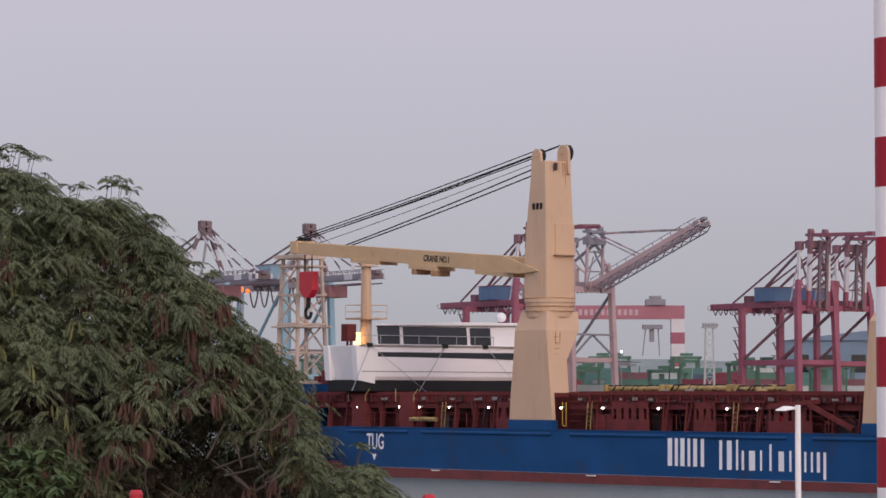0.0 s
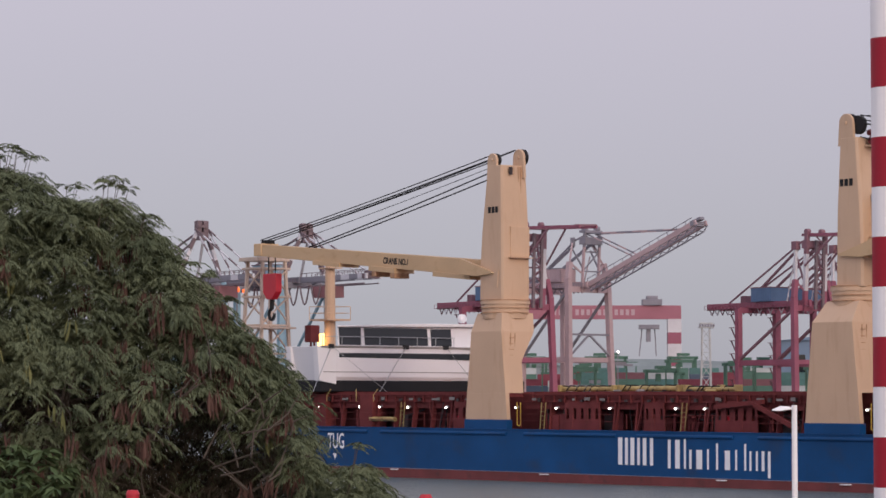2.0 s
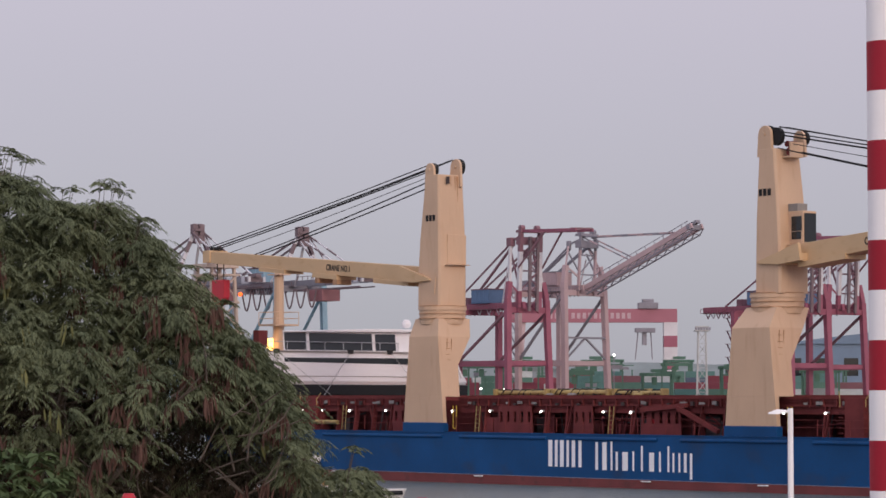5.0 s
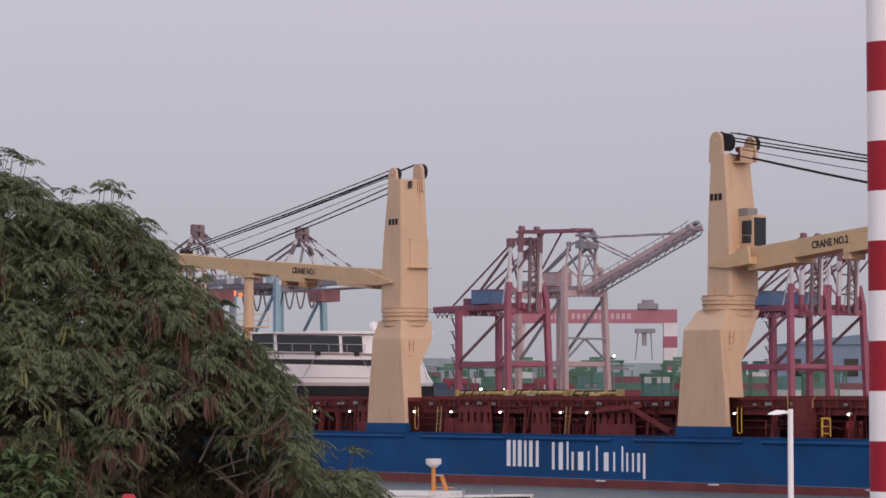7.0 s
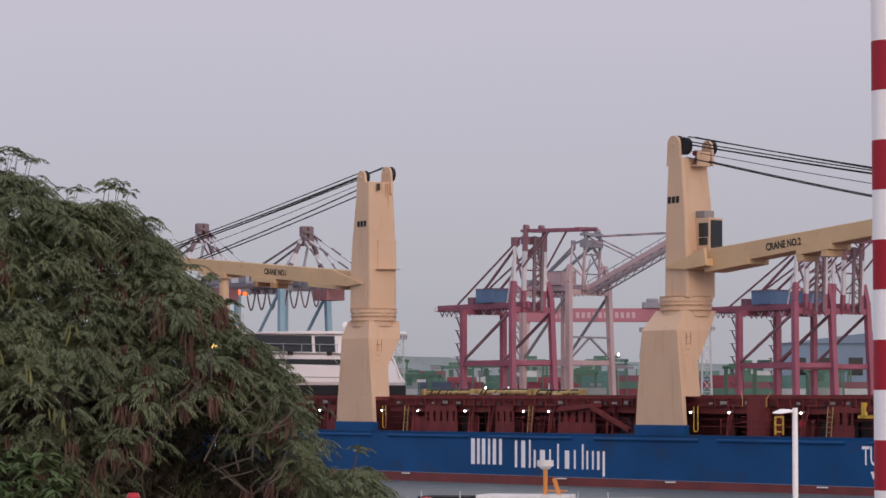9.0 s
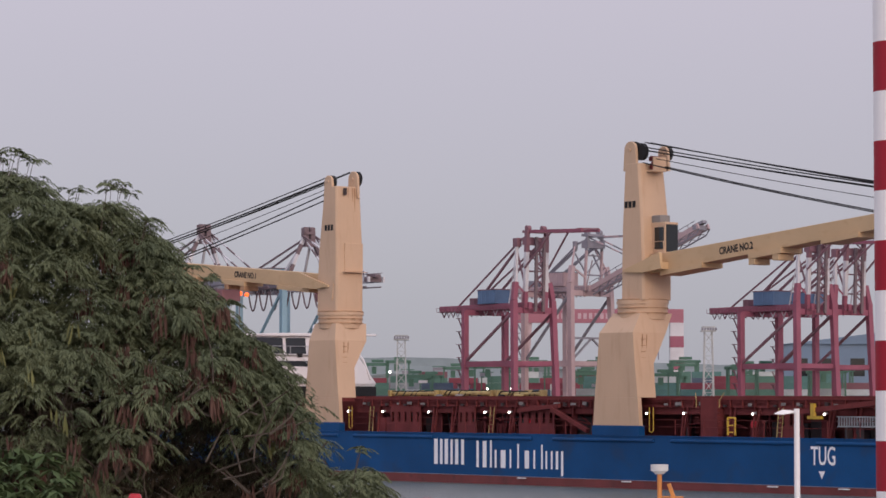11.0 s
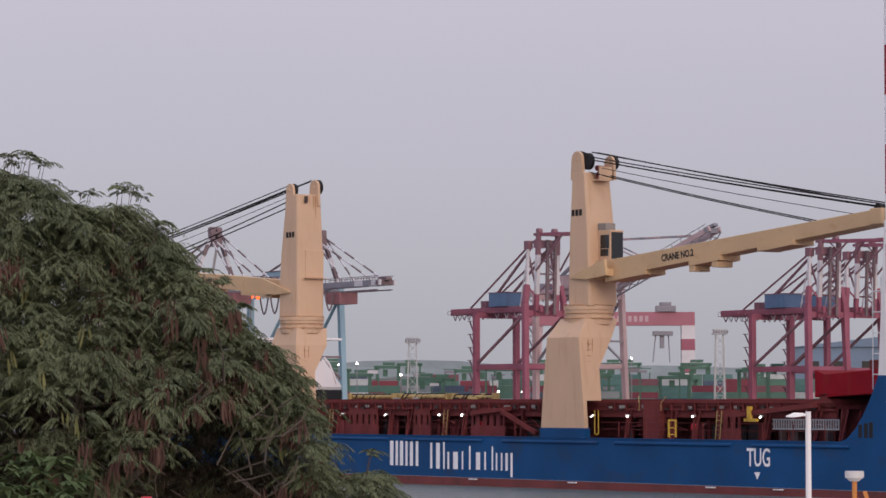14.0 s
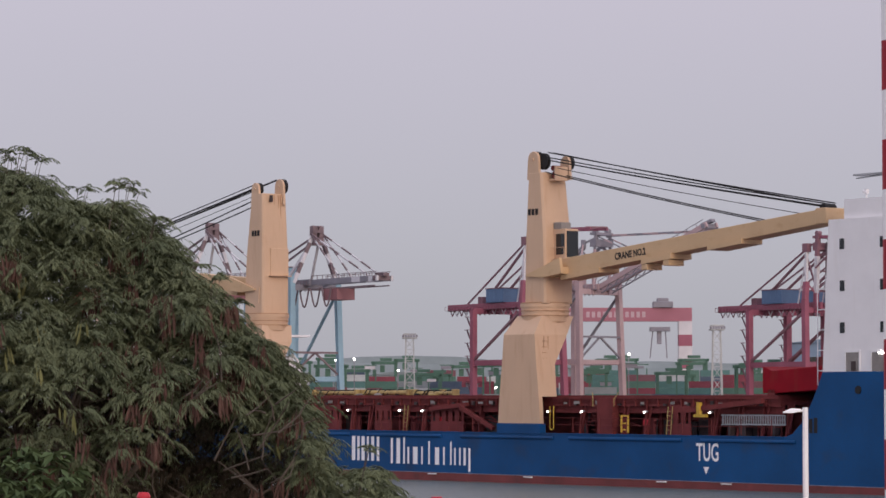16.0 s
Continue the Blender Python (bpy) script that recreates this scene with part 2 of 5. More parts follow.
part("deck_edge", Shape().box(-48.4, 38, -0.3, 0.05, DECK, DECK + 0.06), HULL_BLUE, hull)
SIDE = Matrix(((-1, 0, 0, 0), (0, 0, 1, 0), (0, 1, 0, 0), (0, 0, 0, 1)))
# company name as plain bars of its size and colour
for s0_, s1_, z0_, z1_ in ((0.08, -0.5, 1.37, 3.23), (-0.66, -1.06, 1.37, 3.23), (-1.21, -1.75, 1.37, 3.23), (-1.95, -2.3, 1.37, 3.23), (-2.5, -3.0, 1.37, 3.23), (-3.25, -3.68, 1.37, 3.23),
                           (-5.09, -5.45, 1.22, 3.14), (-5.8, -6.4, 1.22, 3.14), (-6.72, -6.98, 1.22, 3.2), (-7.25, -7.55, 1.22, 2.5), (-7.9, -8.65, 1.22, 2.5), (-9.02, -9.25, 1.22, 2.55),
                           (-9.9, -10.15, 1.22, 2.95), (-10.7, -11.35, 1.22, 2.5), (-11.75, -12.0, 1.22, 2.55), (-12.62, -12.86, 1.22, 2.95), (-13.12, -13.36, 1.22, 2.5), (-13.72, -13.96, 1.22, 2.5),
                           (-14.25, -14.6, 1.22, 2.5), (-14.85, -15.16, 0.77, 2.5)):
    part("name_bar", Shape().box(s1_ + 0.12 * (s0_ - s1_), s0_ - 0.12 * (s0_ - s1_), 0.0, 0.012, z0_, z1_), LETTER, hull, "plain white painted bar")
for s_ in (34.9, -39.95):
    words("tug_mark", "TUG", 1.68, LETTER, hull, Matrix.Translation((s_, 0.008, 2.02)) @ SIDE, "white TUG push mark", bold=0.02, wide=0.66)
    part("tug_arrow", Shape().add([(s_ - 0.72, 0.012, 1.62), (s_ - 1.3, 0.012, 1.62), (s_ - 1.0, 0.012, 1.12)], [(0, 1, 2)]), LETTER, hull)
for s_ in (26.0, 8.0, -10.5, -22.0, -36.5, -43.0):
    part("discharge_lip", Shape().box(s_ - 0.45, s_ + 0.45, 0.0, 0.14, 0.5, 0.57), LETTER, hull)

# hatch coaming along the side deck, its wall set back under the overhanging walkway
coam = part("hatch_coaming", Shape().box(-46.5, 45.5, -18.2, -3.9, DECK, 6.0), DECK_RED, ship, "oxide red hatch coaming")
part("side_walkway", Shape().box(-46.5, 12.4, -4.2, -1.55, 5.75, 5.95).box(17.9, 45.5, -4.2, -1.55, 5.75, 5.95), DECK_RED, coam)
part("coaming_rim", Shape().box(-46.5, 12.4, -1.72, -1.55, 5.62, 6.2).box(17.9, 45.5, -1.72, -1.55, 5.62, 6.2).box(-46.5, 12.4, -1.6, -1.42, 6.12, 6.24).box(17.9, 45.5, -1.6, -1.42, 6.12, 6.24), DECK_RED, coam)
part("coaming_girder", Shape().box(-46.5, 12.4, -1.95, -1.78, 5.14, 5.75).box(17.9, 45.5, -1.95, -1.78, 5.14, 5.75), DECK_RED, coam)
part("hatch_cover", Shape().box(-45.5, 12, -19.2, -2.2, 5.95, 6.38).box(18.6, 45, -19.2, -2.2, 5.95, 6.38), DECK_RED, ship, "flat oxide red hatch covers")
random.seed(4)
blocked = lambda s: 11.6 < s < 18.7 or -24.2 < s < -16.8


def stay(s, lean):
    sh = Shape().prism([(-2.1, 5.75), (-1.62, 5.75), (-1.35, DECK), (-1.75, DECK)], 0, s - 0.05, s + 0.05)
    if lean:
        sh.beam((s - 0.1, -1.5, 3.8), (s - lean, -1.6, 5.7), 0.09)
    return part("coaming_stay", sh, DECK_RED, coam)


def slotted(s0, s1, k):
    """A steel panel pierced by a row of upright oval slots, narrower at the top."""
    sh = Shape()
    w = (s0 - s1) / k
    y0, y1 = -1.50, -1.42
    sh.box(s1, s0, y0, y1, DECK, 4.45).box(s1 + 0.12, s0 - 0.12, y0, y1, 5.2, 5.62)
    for i in range(k + 1):
        c = s1 + w * i
        lo, hi = max(c - w * 0.30, s1 + 0.06), min(c + w * 0.30, s0 - 0.06)
        sh.box(lo, hi, y0, y1, 4.45, 5.2)
    part("slotted_panel", sh, DECK_RED, coam)


PANELS = ((7.6, 3.6, 5), (-1.0, -3.2, 3), (-8.3, -12.4, 5), (-35.5, -37.8, 3), (20.6, 18.8, 2))
for i in range(40):
    s_ = 44.5 - i * 2.35
    if not blocked(s_) and not any(b - 0.2 < s_ < a + 0.2 for a, b, k in PANELS):
        stay(s_, random.choice((0, 0.5, 0.6, -0.5)))
for s0, s1, k in PANELS:
    slotted(s0, s1, k)
# steel lockers between the hatches, yellow ladder hoops beside them
for s_ in (31.5, 37.8, -29.0):
    part("deck_house", Shape().box(s_ - 0.85, s_ + 0.85, -2.6, -1.2, DECK, 6.2), DECK_RED, ship, "oxide red steel locker beside the hatch", bevel=0.03)
    for d in (-1.15, 1.15):
        part("hoop_rail", Shape().pipe([(s_ + d * 1.25, -1.3, 6.6), (s_ + d, -1.1, 6.1), (s_ + d, -1.1, 5.6)], 0.03), DULL_YELLOW, ship, "grimy yellow hoop rail")
        for i in range(6):
            part("rung", Shape().tube((s_ + d * 0.75, -1.1, 3.95 + i * 0.33), (s_ + d * 1.1, -1.1, 3.95 + i * 0.33), 0.03, n=5), DECK_RED, ship)
part("platform_ladder", Shape().box(-32.0, -31.9, -0.9, -0.8, 3.8, 5.0).box(-31.3, -31.2, -0.9, -0.8, 3.8, 5.0).box(-32.0, -31.2, -0.9, -0.85, 4.9, 5.0).box(-32.0, -31.2, -0.9, -0.85, 4.4, 4.48).box(-32.0, -31.2, -0.9, -0.85, 3.95, 4.03), YELLOW, ship, "yellow step frame")
for s_ in (-5.5, 9.6, 26.6, -36.0):
    lad = Shape().beam((s_, -1.2, 3.7), (s_ - 0.15, -1.25, 5.6), 0.045).beam((s_ + 0.45, -1.2, 3.7), (s_ + 0.3, -1.25, 5.6), 0.045)
    for i in range(5):
        lad.tube((s_, -1.2, 4.0 + i * 0.32), (s_ + 0.4, -1.2, 4.0 + i * 0.32), 0.018, n=5)
    part("ladder", lad, DULL_YELLOW, ship, "grimy yellow steel ladder")
# yellow hoops beside the crane feet
for s_ in (12.0, -23.6):
    part("foot_hoop", Shape().pipe([(s_ + 0.3, -0.9, 5.6), (s_ + 0.3, -0.9, 4.0), (s_ + 0.1, -0.9, 3.9), (s_ - 0.1, -0.9, 4.0), (s_ - 0.1, -0.9, 5.6)], 0.035), YELLOW, ship, "yellow hoop rail")
# deck floodlights
DECK_LAMPS = (37.9, 32.4, 29.8, 26.1, 21.3, 12.9, 8.3, 2.4, -4.5, -7.4, -12.9, -22.6, -26.4, -33.2, -39.9)
for s_ in DECK_LAMPS:
    f = part("deck_light", Shape().box(s_ - 0.1, s_ + 0.1, -1.5, -1.3, 5.2, 5.32), STEEL, ship)
    part("lamp", Shape().ball((s_, -1.24, 5.2), 0.07), LAMP_WHITE, f, "lit white floodlight")
# handrail along the deck edge
for a_, b_ in ((37, 18), (12.2, -17.6), (-23.4, -48)):
    for z in (4.3, 4.78):
        part("handrail_wire", Shape().tube((a_, -0.15, z), (b_, -0.15, z), 0.016, n=5), DECK_RED, ship)
for i in range(30):
    s_ = 37 - i * 2.9
    if not blocked(s_):
        part("handrail_post", Shape().tube((s_, -0.15, 3.8), (s_, -0.15, 4.8), 0.028, n=6), DECK_RED, ship)
# pipes, vents, valves and boxes in the side passage
random.seed(7)
MACHINE = paint("dark_machinery_paint", (0.05, 0.032, 0.032), 0.6, vary=0.3)
for i in range(150):
    s_ = random.uniform(-46, 36)
    if blocked(s_):
        continue
    k = random.random()
    y_ = random.uniform(-3.4, -1.7)
    m_ = random.choice((DECK_RED, DECK_RED, MACHINE))
    if k < 0.4:
        part("pipe_riser", Shape().beam((s_, y_, DECK), (s_ + random.uniform(-0.6, 0.6), y_, 5.75), random.uniform(0.06, 0.13)), m_, ship)
    elif k < 0.6:
        h = random.uniform(0.4, 1.0)
        part("vent_pipe", Shape().tube((s_, y_, DECK), (s_, y_, DECK + h), 0.09).tube((s_, y_, DECK + h), (s_ - 0.25, y_ + 0.2, 3.9 + h), 0.10), m_, ship)
    elif k < 0.8:
        part("deck_box", Shape().box(s_ - random.uniform(0.2, 0.5), s_ + 0.4, y_ - 0.3, y_ + 0.3, DECK, 4.2 + random.random() * 0.8), m_, ship, bevel=0.02)
    elif k < 0.93:
        part("cross_pipe", Shape().tube((s_, -2.4, 4.2 + random.random()), (s_ - random.uniform(1, 3), -2.4, 4.2 + random.random()), 0.06), m_, ship)
    else:
        part("hose_reel", Shape().tube((s_, -1.75, 4.5), (s_, -1.55, 4.5), 0.26, n=12), SIGNAL_RED, ship)
# stiffeners along the coaming rim, with dark blocks added for its small shaded gaps
for i in range(76):
    s_ = 44.8 - i * 1.2
    if not blocked(s_):
        part("rim_stiffener", Shape().box(s_ - 0.03, s_ + 0.03, -1.56, -1.42, 5.6, 6.12), DECK_RED, coam)
        if i % 2:
            part("gap_block", Shape().box(s_ + 0.35, s_ + 0.62, -1.56, -1.40, 5.66, 5.66 + random.uniform(0.12, 0.34)), MACHINE, coam)
for i in range(22):
    s_ = random.uniform(-45, 36)
    if not blocked(s_):
        w_ = random.uniform(0.3, 0.9)
        part("passage_plate", Shape().box(s_ - w_, s_ + w_, -2.75, -2.7, DECK, random.uniform(4.6, 5.7)), random.choice((DECK_RED, MACHINE)), ship)
# small fittings standing on the hatch rim
GREYGEAR = paint("grey_deck_gear", (0.24, 0.22, 0.21), 0.7, vary=0.3)
for i in range(34):
    s_ = random.uniform(-44, 35)
    if blocked(s_):
        continue
    w_ = random.uniform(0.1, 0.35)
    part("rim_gear", Shape().box(s_ - w_, s_ + w_, -1.4, -1.36, 5.75, 5.75 + random.uniform(0.12, 0.25)), GREYGEAR, ship)
for s_ in (31.0, 29.3):
    part("deck_cylinder", Shape().tube((s_, -1.3, 4.3), (s_ - 1.55, -1.3, 4.28), 0.17, n=12), DULL_YELLOW, ship, "yellow cylinder lashed on deck", smooth=True)
part("lifting_arm", Shape().beam((-12.6, -1.0, 5.5), (-16.6, -1.0, 3.95), 0.28), DECK_RED, ship)
part("lifting_arm", Shape().beam((-8.6, -1.2, 5.35), (-13.2, -1.2, 5.7), 0.3), DECK_RED, ship)
part("lifting_arm", Shape().beam((-38.0, -0.9, 5.35), (-45.5, -0.9, 6.0), 0.32), DECK_RED, ship)
part("arm_pad", Shape().box(-39.6, -39.3, -0.85, -0.6, 4.9, 5.9).box(-40.2, -39.0, -0.85, -0.6, 4.9, 5.1), YELLOW, ship, "yellow painted arm pad")


# ---- deck cranes ----
def sheave(sh, c, r, w):
    return sh.tube((c[0], c[1] - w / 2, c[2]), (c[0], c[1] + w / 2, c[2]), r, n=20)


def deck_crane(sc, aim, number, tip_s, tip_z, pc):
    """aim: 1 when the jib lies forward, -1 when it lies aft."""
    base = Shape()
    # pedestal: broad foot on the side deck, waist, then flaring into the round collar
    rings = []
    for z, hs, y0, y1 in ((6.28, 2.28, -1.95, -0.28), (8.6, 2.0, -2.0, -0.28), (10.75, 1.79, -3.3, -0.28)):
        rings.append([(sc + hs, y0, z), (sc + hs, y1, z), (sc - hs, y1, z), (sc - hs, y0, z)])
    rings.append([(sc + 1.45, pc - 1.45, 12.1), (sc + 1.45, pc + 1.45, 12.1), (sc - 1.45, pc + 1.45, 12.1), (sc - 1.45, pc - 1.45, 12.1)])
    base.loft(rings)
    base.hexa([(sc - 2.45, -0.62, 4.35), (sc + 2.45, -0.62, 4.35), (sc + 2.45, -0.28, 4.35), (sc - 2.45, -0.28, 4.35)],
              [(sc - 2.28, -0.62, 6.28), (sc + 2.28, -0.62, 6.28), (sc + 2.28, -0.28, 6.28), (sc - 2.28, -0.28, 6.28)])
    crane = part("deck_crane", base, CREAM, ship, "cream heavy-lift deck crane with stowed jib", bevel=0.012)
    part("pedestal_foot", Shape().box(sc - 2.5, sc + 2.5, -0.75, -0.2, DECK, 4.36), HULL_BLUE, crane, "blue painted crane foot", bevel=0.03)
    part("slewing_ring", Shape().tube((sc, pc, 11.7), (sc, pc, 12.75), 1.70, 1.76, n=32).tube((sc, pc, 12.75), (sc, pc, 12.96), 1.83, n=32).tube((sc, pc, 12.96), (sc, pc, 13.04), 1.78, n=32), CREAM, crane, smooth=True)
    # tapering box column, chamfered corners
    col = Shape()
    rings = []
    shape_ = ((13.0, 1.45, 1.30, 1.30), (15.5, 1.42, 1.30, 1.30), (18.0, 1.25, 1.25, 1.28), (22.9, 0.72, 1.02, 1.16)) if aim > 0 else \
        ((13.0, 1.60, 0.80, 1.32), (15.5, 1.60, 0.76, 1.32), (18.0, 1.45, 0.74, 1.28), (22.5, 0.95, 0.58, 1.16))
    for z, front, back, hy in shape_:
        c = 0.14
        f, b_ = sc + aim * front, sc - aim * back
        d = aim * c
        rings.append([(f - d, pc - hy, z), (b_ + d, pc - hy, z), (b_, pc - hy + c, z), (b_, pc + hy - c, z), (b_ + d, pc + hy, z), (f - d, pc + hy, z), (f, pc + hy - c, z), (f, pc - hy + c, z)])
    col.loft(rings)
    part("column", col, CREAM, crane, bevel=0.03)
    # head: cheek plates and rope sheaves
    heads = ((pc + 1.04, 0.15, 23.8, 0.5), (pc - 0.80, -0.62, 24.15, 0.6)) if aim > 0 else ((pc + 1.04, 0.0, 24.05, 0.60), (pc - 1.1, 1.0, 23.75, 0.5))
    for y, s_off, top, r in heads:
        s_ = sc + aim * s_off
        pts = [(s_ - r - 0.1, 22.0)] + [(s_ + r * math.cos(t), top - r + r * math.sin(t)) for t in (math.pi - math.pi * i / 10 for i in range(11))] + [(s_ + r + 0.1, 22.0)]
        part("cheek_plate", Shape().prism(pts, 1, y - 0.11, y + 0.11), CREAM, crane, bevel=0.02)
        part("sheave", sheave(Shape(), (s_ + aim * 0.02, y - 0.3, top - r), r * 1.02, 0.26), BLACK, crane, "dark rope sheave", smooth=True)
        part("sheave_pin", Shape().tube((s_, y - 0.5, top - r), (s_, y + 0.18, top - r), 0.12), CREAM, crane)
    if aim < 0:
        part("sheave", sheave(Shape(), (sc - 0.75, pc + 0.72, 23.3), 0.60, 0.3), BLACK, crane, "dark rope sheave", smooth=True)
    part("access_panel", Shape().box(sc - 1.25, sc - 1.2, pc + 0.3, pc + 0.6, 22.2, 22.75) if aim > 0 else Shape().box(sc - 1.4, sc - 1.3, pc - 0.5, pc - 0.2, 14.1, 14.6), MACHINE, crane)
    if aim > 0:
        part("service_platform", Shape().box(sc - 1.34, sc - 1.22, pc - 1.2, pc + 0.55, 16.2, 18.4).box(sc - 1.7, sc - 1.25, pc - 1.3, pc + 0.75, 16.1, 16.16), CREAM, crane, bevel=0.02)
        part("gusset", Shape().prism([(sc + 0.5, 15.2), (sc - 0.9, 15.2), (sc - 0.75, 13.9)], 1, pc + 1.28, pc + 1.36), CREAM, crane)
    lad, low = Shape(), Shape()
    for d in (-0.25, 0.25):
        lad.tube((sc - 1.42, pc + 0.5 + d, 13.1), (sc - 1.36, pc + 0.5 + d, 16.1), 0.03, n=5)
        low.tube((sc - 1.95, -1.1 + d * 0.8, 6.4), (sc - 1.85, -1.3 + d * 0.8, 10.6), 0.03, n=5)
    for i in range(10):
        lad.tube((sc - 1.4, pc + 0.25, 13.2 + i * 0.3), (sc - 1.4, pc + 0.75, 13.2 + i * 0.3), 0.02, n=4)
        low.tube((sc - 1.95, -1.3, 6.5 + i * 0.42), (sc - 1.95, -0.9, 6.5 + i * 0.42), 0.02, n=4)
    if aim < 0:
        part("ladder", lad, CREAM, crane)
    part("ladder", low, RUSTY, crane, "rust-stained ladder")
    for z in (12.1, 12.45, 13.03):
        part("ring_flange", Shape().tube((sc, pc, z), (sc, pc, z + 0.05), 1.82, n=32), RUSTY, crane, "rust-stained flange", smooth=True)
    # jib: box girder with a heel fork round the column
    y0, y1 = pc - 0.8, pc + 0.8
    heel = sc + aim * 1.5
    k = lambda q: (heel + (tip_s - heel) * q)
    zt = lambda q: 16.05 + (tip_z - 16.05) * q
    zb = lambda q: zt(q) - (1.25 - 0.3 * q)
    jib = Shape()
    jib.loft([[(k(q), y0, zb(q)), (k(q), y1, zb(q)), (k(q), y1, zt(q)), (k(q), y0, zt(q))] for q in (0, 0.5, 0.97)])
    part("jib", jib, JIB_CREAM, crane, "yellowed cream box jib", bevel=0.03)
    for y in (pc + 1.42, pc - 1.42):
        fork = [(heel - aim * 1.9, 14.98), (heel - aim * 1.8, 15.1), (heel + aim * 2.0, zt(0.07) - 0.02), (heel + aim * 2.2, zb(0.08) + 0.05), (heel + aim * 0.1, 14.85)]
        if aim < 0:
            fork.reverse()
        part("heel_fork", Shape().prism(fork, 1, y - 0.12, y + 0.12), JIB_CREAM, crane)
    part("heel_cross_beam", Shape().box(min(k(0.03), k(0.075)), max(k(0.03), k(0.075)), pc - 1.3, pc + 1.3, zb(0.05) + 0.1, zb(0.05) + 0.6), JIB_CREAM, crane)
    # jib head with sheave block
    tip = k(1.0)
    part("jib_head", Shape().box(min(k(0.965), tip), max(k(0.965), tip), y0 - 0.1, y1 + 0.1, zb(1) - 0.05, zt(1) + 0.02), JIB_CREAM, crane, bevel=0.05)
    part("jib_sheave", sheave(Shape(), (k(0.975), pc, zt(1) + 0.05), 0.28, 1.0), BLACK, crane, smooth=True)
    # brackets under the girder
    for q0, q1, dep in ((0.36, 0.47, 0.34), (0.60, 0.72, 0.28), (0.05, 0.2, 0.3)):
        zz = [zb(q0) - dep, zb(q1) - dep]
        br = Shape().loft([[(k(q0), y0 - 0.15, zz[0]), (k(q0), y1 + 0.15, zz[0]), (k(q0), y1 + 0.15, zb(q0) + 0.05), (k(q0), y0 - 0.15, zb(q0) + 0.05)],
                           [(k(q1), y0 - 0.15, zz[1]), (k(q1), y1 + 0.15, zz[1]), (k(q1), y1 + 0.15, zb(q1) + 0.05), (k(q1), y0 - 0.15, zb(q1) + 0.05)]])
        part("jib_bracket", br, JIB_CREAM, crane)
    for q in (0.37, 0.45):
        part("fairlead", Shape().box(k(q) - 0.3, k(q) + 0.3, pc - 0.5, y1 + 0.1, zb(q) - 0.75, zb(q) - 0.33), RUSTY if aim > 0 else JIB_CREAM, crane, bevel=0.03)
    # luffing and hoisting ropes
    ropes = ((pc + 0.85, 0.3, 23.75, 0.985, 0.35), (pc + 0.7, 0.5, 23.5, 0.975, 0.25), (pc + 0.2, 0.5, 23.45, 0.97, 0.2), (pc - 0.6, -0.4, 24.1, 0.985, 0.4), (pc - 0.8, 0.0, 24.05, 0.98, 0.3),
             (pc + 0.3, 0.6, 23.0, 0.90, 0.0), (pc + 0.55, 0.7, 22.55, 0.77, 0.0), (pc - 0.55, 0.7, 22.5, 0.775, 0.0))
    for y, s_off, z, q, top in ropes:
        p, q_ = Vector((sc + aim * s_off, y, z)), Vector((k(q), y * 0.6 + pc * 0.4, zt(q) + top))
        pts = [p.lerp(q_, i / 8) - Vector((0, 0, 0.10 * math.sin(math.pi * i / 8))) for i in range(9)]
        part("rope", Shape().pipe(pts, (0.054 if aim > 0 else 0.042) if z < 22.8 else 0.026 if z == 23.0 else 0.043, 5), ROPE, crane, "taut dark wire rope")
    # rust that has run down from the sheave pins
    if aim > 0:
        for d, z1, w in ((-0.55, 20.9, 0.07), (-0.35, 21.7, 0.05), (0.05, 22.0, 0.04)):
            b0, b1 = sc - 1.05, sc - 1.05 - 0.047 * (22.8 - z1)
            part("rust_run", Shape().add([(b0, pc + d - w, 22.8), (b0, pc + d + w, 22.8), (b1, pc + d + w * 0.3, z1), (b1, pc + d - w * 0.3, z1)], [(0, 1, 2, 3)]), RUSTY, crane, "brown rust run")
    # plain mark and crane number
    for i in range(3):
        s_ = sc + 0.42 - i * 0.42
        part("maker_mark", Shape().box(s_ - 0.28, s_, pc + 1.2, pc + 1.275, 19.42, 19.87), BLACK, crane, "plain black mark")
    ang = math.atan2(zt(1) - zt(0), (tip_s - heel) * -1)
    ang = ang if aim < 0 else ang - math.pi
    q_ = 0.31 if aim > 0 else 0.235
    words("crane_number", "CRANE NO.%d" % number, 0.66, BLACK, crane,
          Matrix.Translation((k(q_) + (-0.6 if aim < 0 else 3.2), y1 + 0.008, zb(q_ if aim < 0 else q_ + 0.07) + 0.42)) @ SIDE @ Matrix.Rotation(ang, 4, "Z"), bold=0.022, wide=0.86)
    return crane, zt, zb, k, pc


c1, zt1, zb1, k1, PC = deck_crane(15.15, 1, 1, 47.3, 18.45, -2.05)
c2, zt2, zb2, k2, PC = deck_crane(-20.5, -1, 2, -50.5, 18.45, -2.72)
# operator cab of the aft crane, on the jib side of the column
cs = -22.6
PC = -2.95
cab = part("cab", Shape().box(cs - 0.75, cs + 0.7, PC - 0.55, PC + 0.65, 16.2, 18.35), CREAM, c2, "cream operator cab with dark windows", bevel=0.05)
part("cab_window", Shape().box(cs - 0.8, cs - 0.74, PC - 0.48, PC + 0.55, 16.3, 18.2), GLASS, c2)
part("cab_window", Shape().box(cs - 0.62, cs + 0.3, PC + 0.64, PC + 0.68, 16.5, 18.0), GLASS, c2)
for z_ in (16.25, 18.22):
    part("window_bar", Shape().box(cs - 0.83, cs - 0.8, PC - 0.5, PC + 0.57, z_ - 0.03, z_ + 0.03), CREAM, c2)
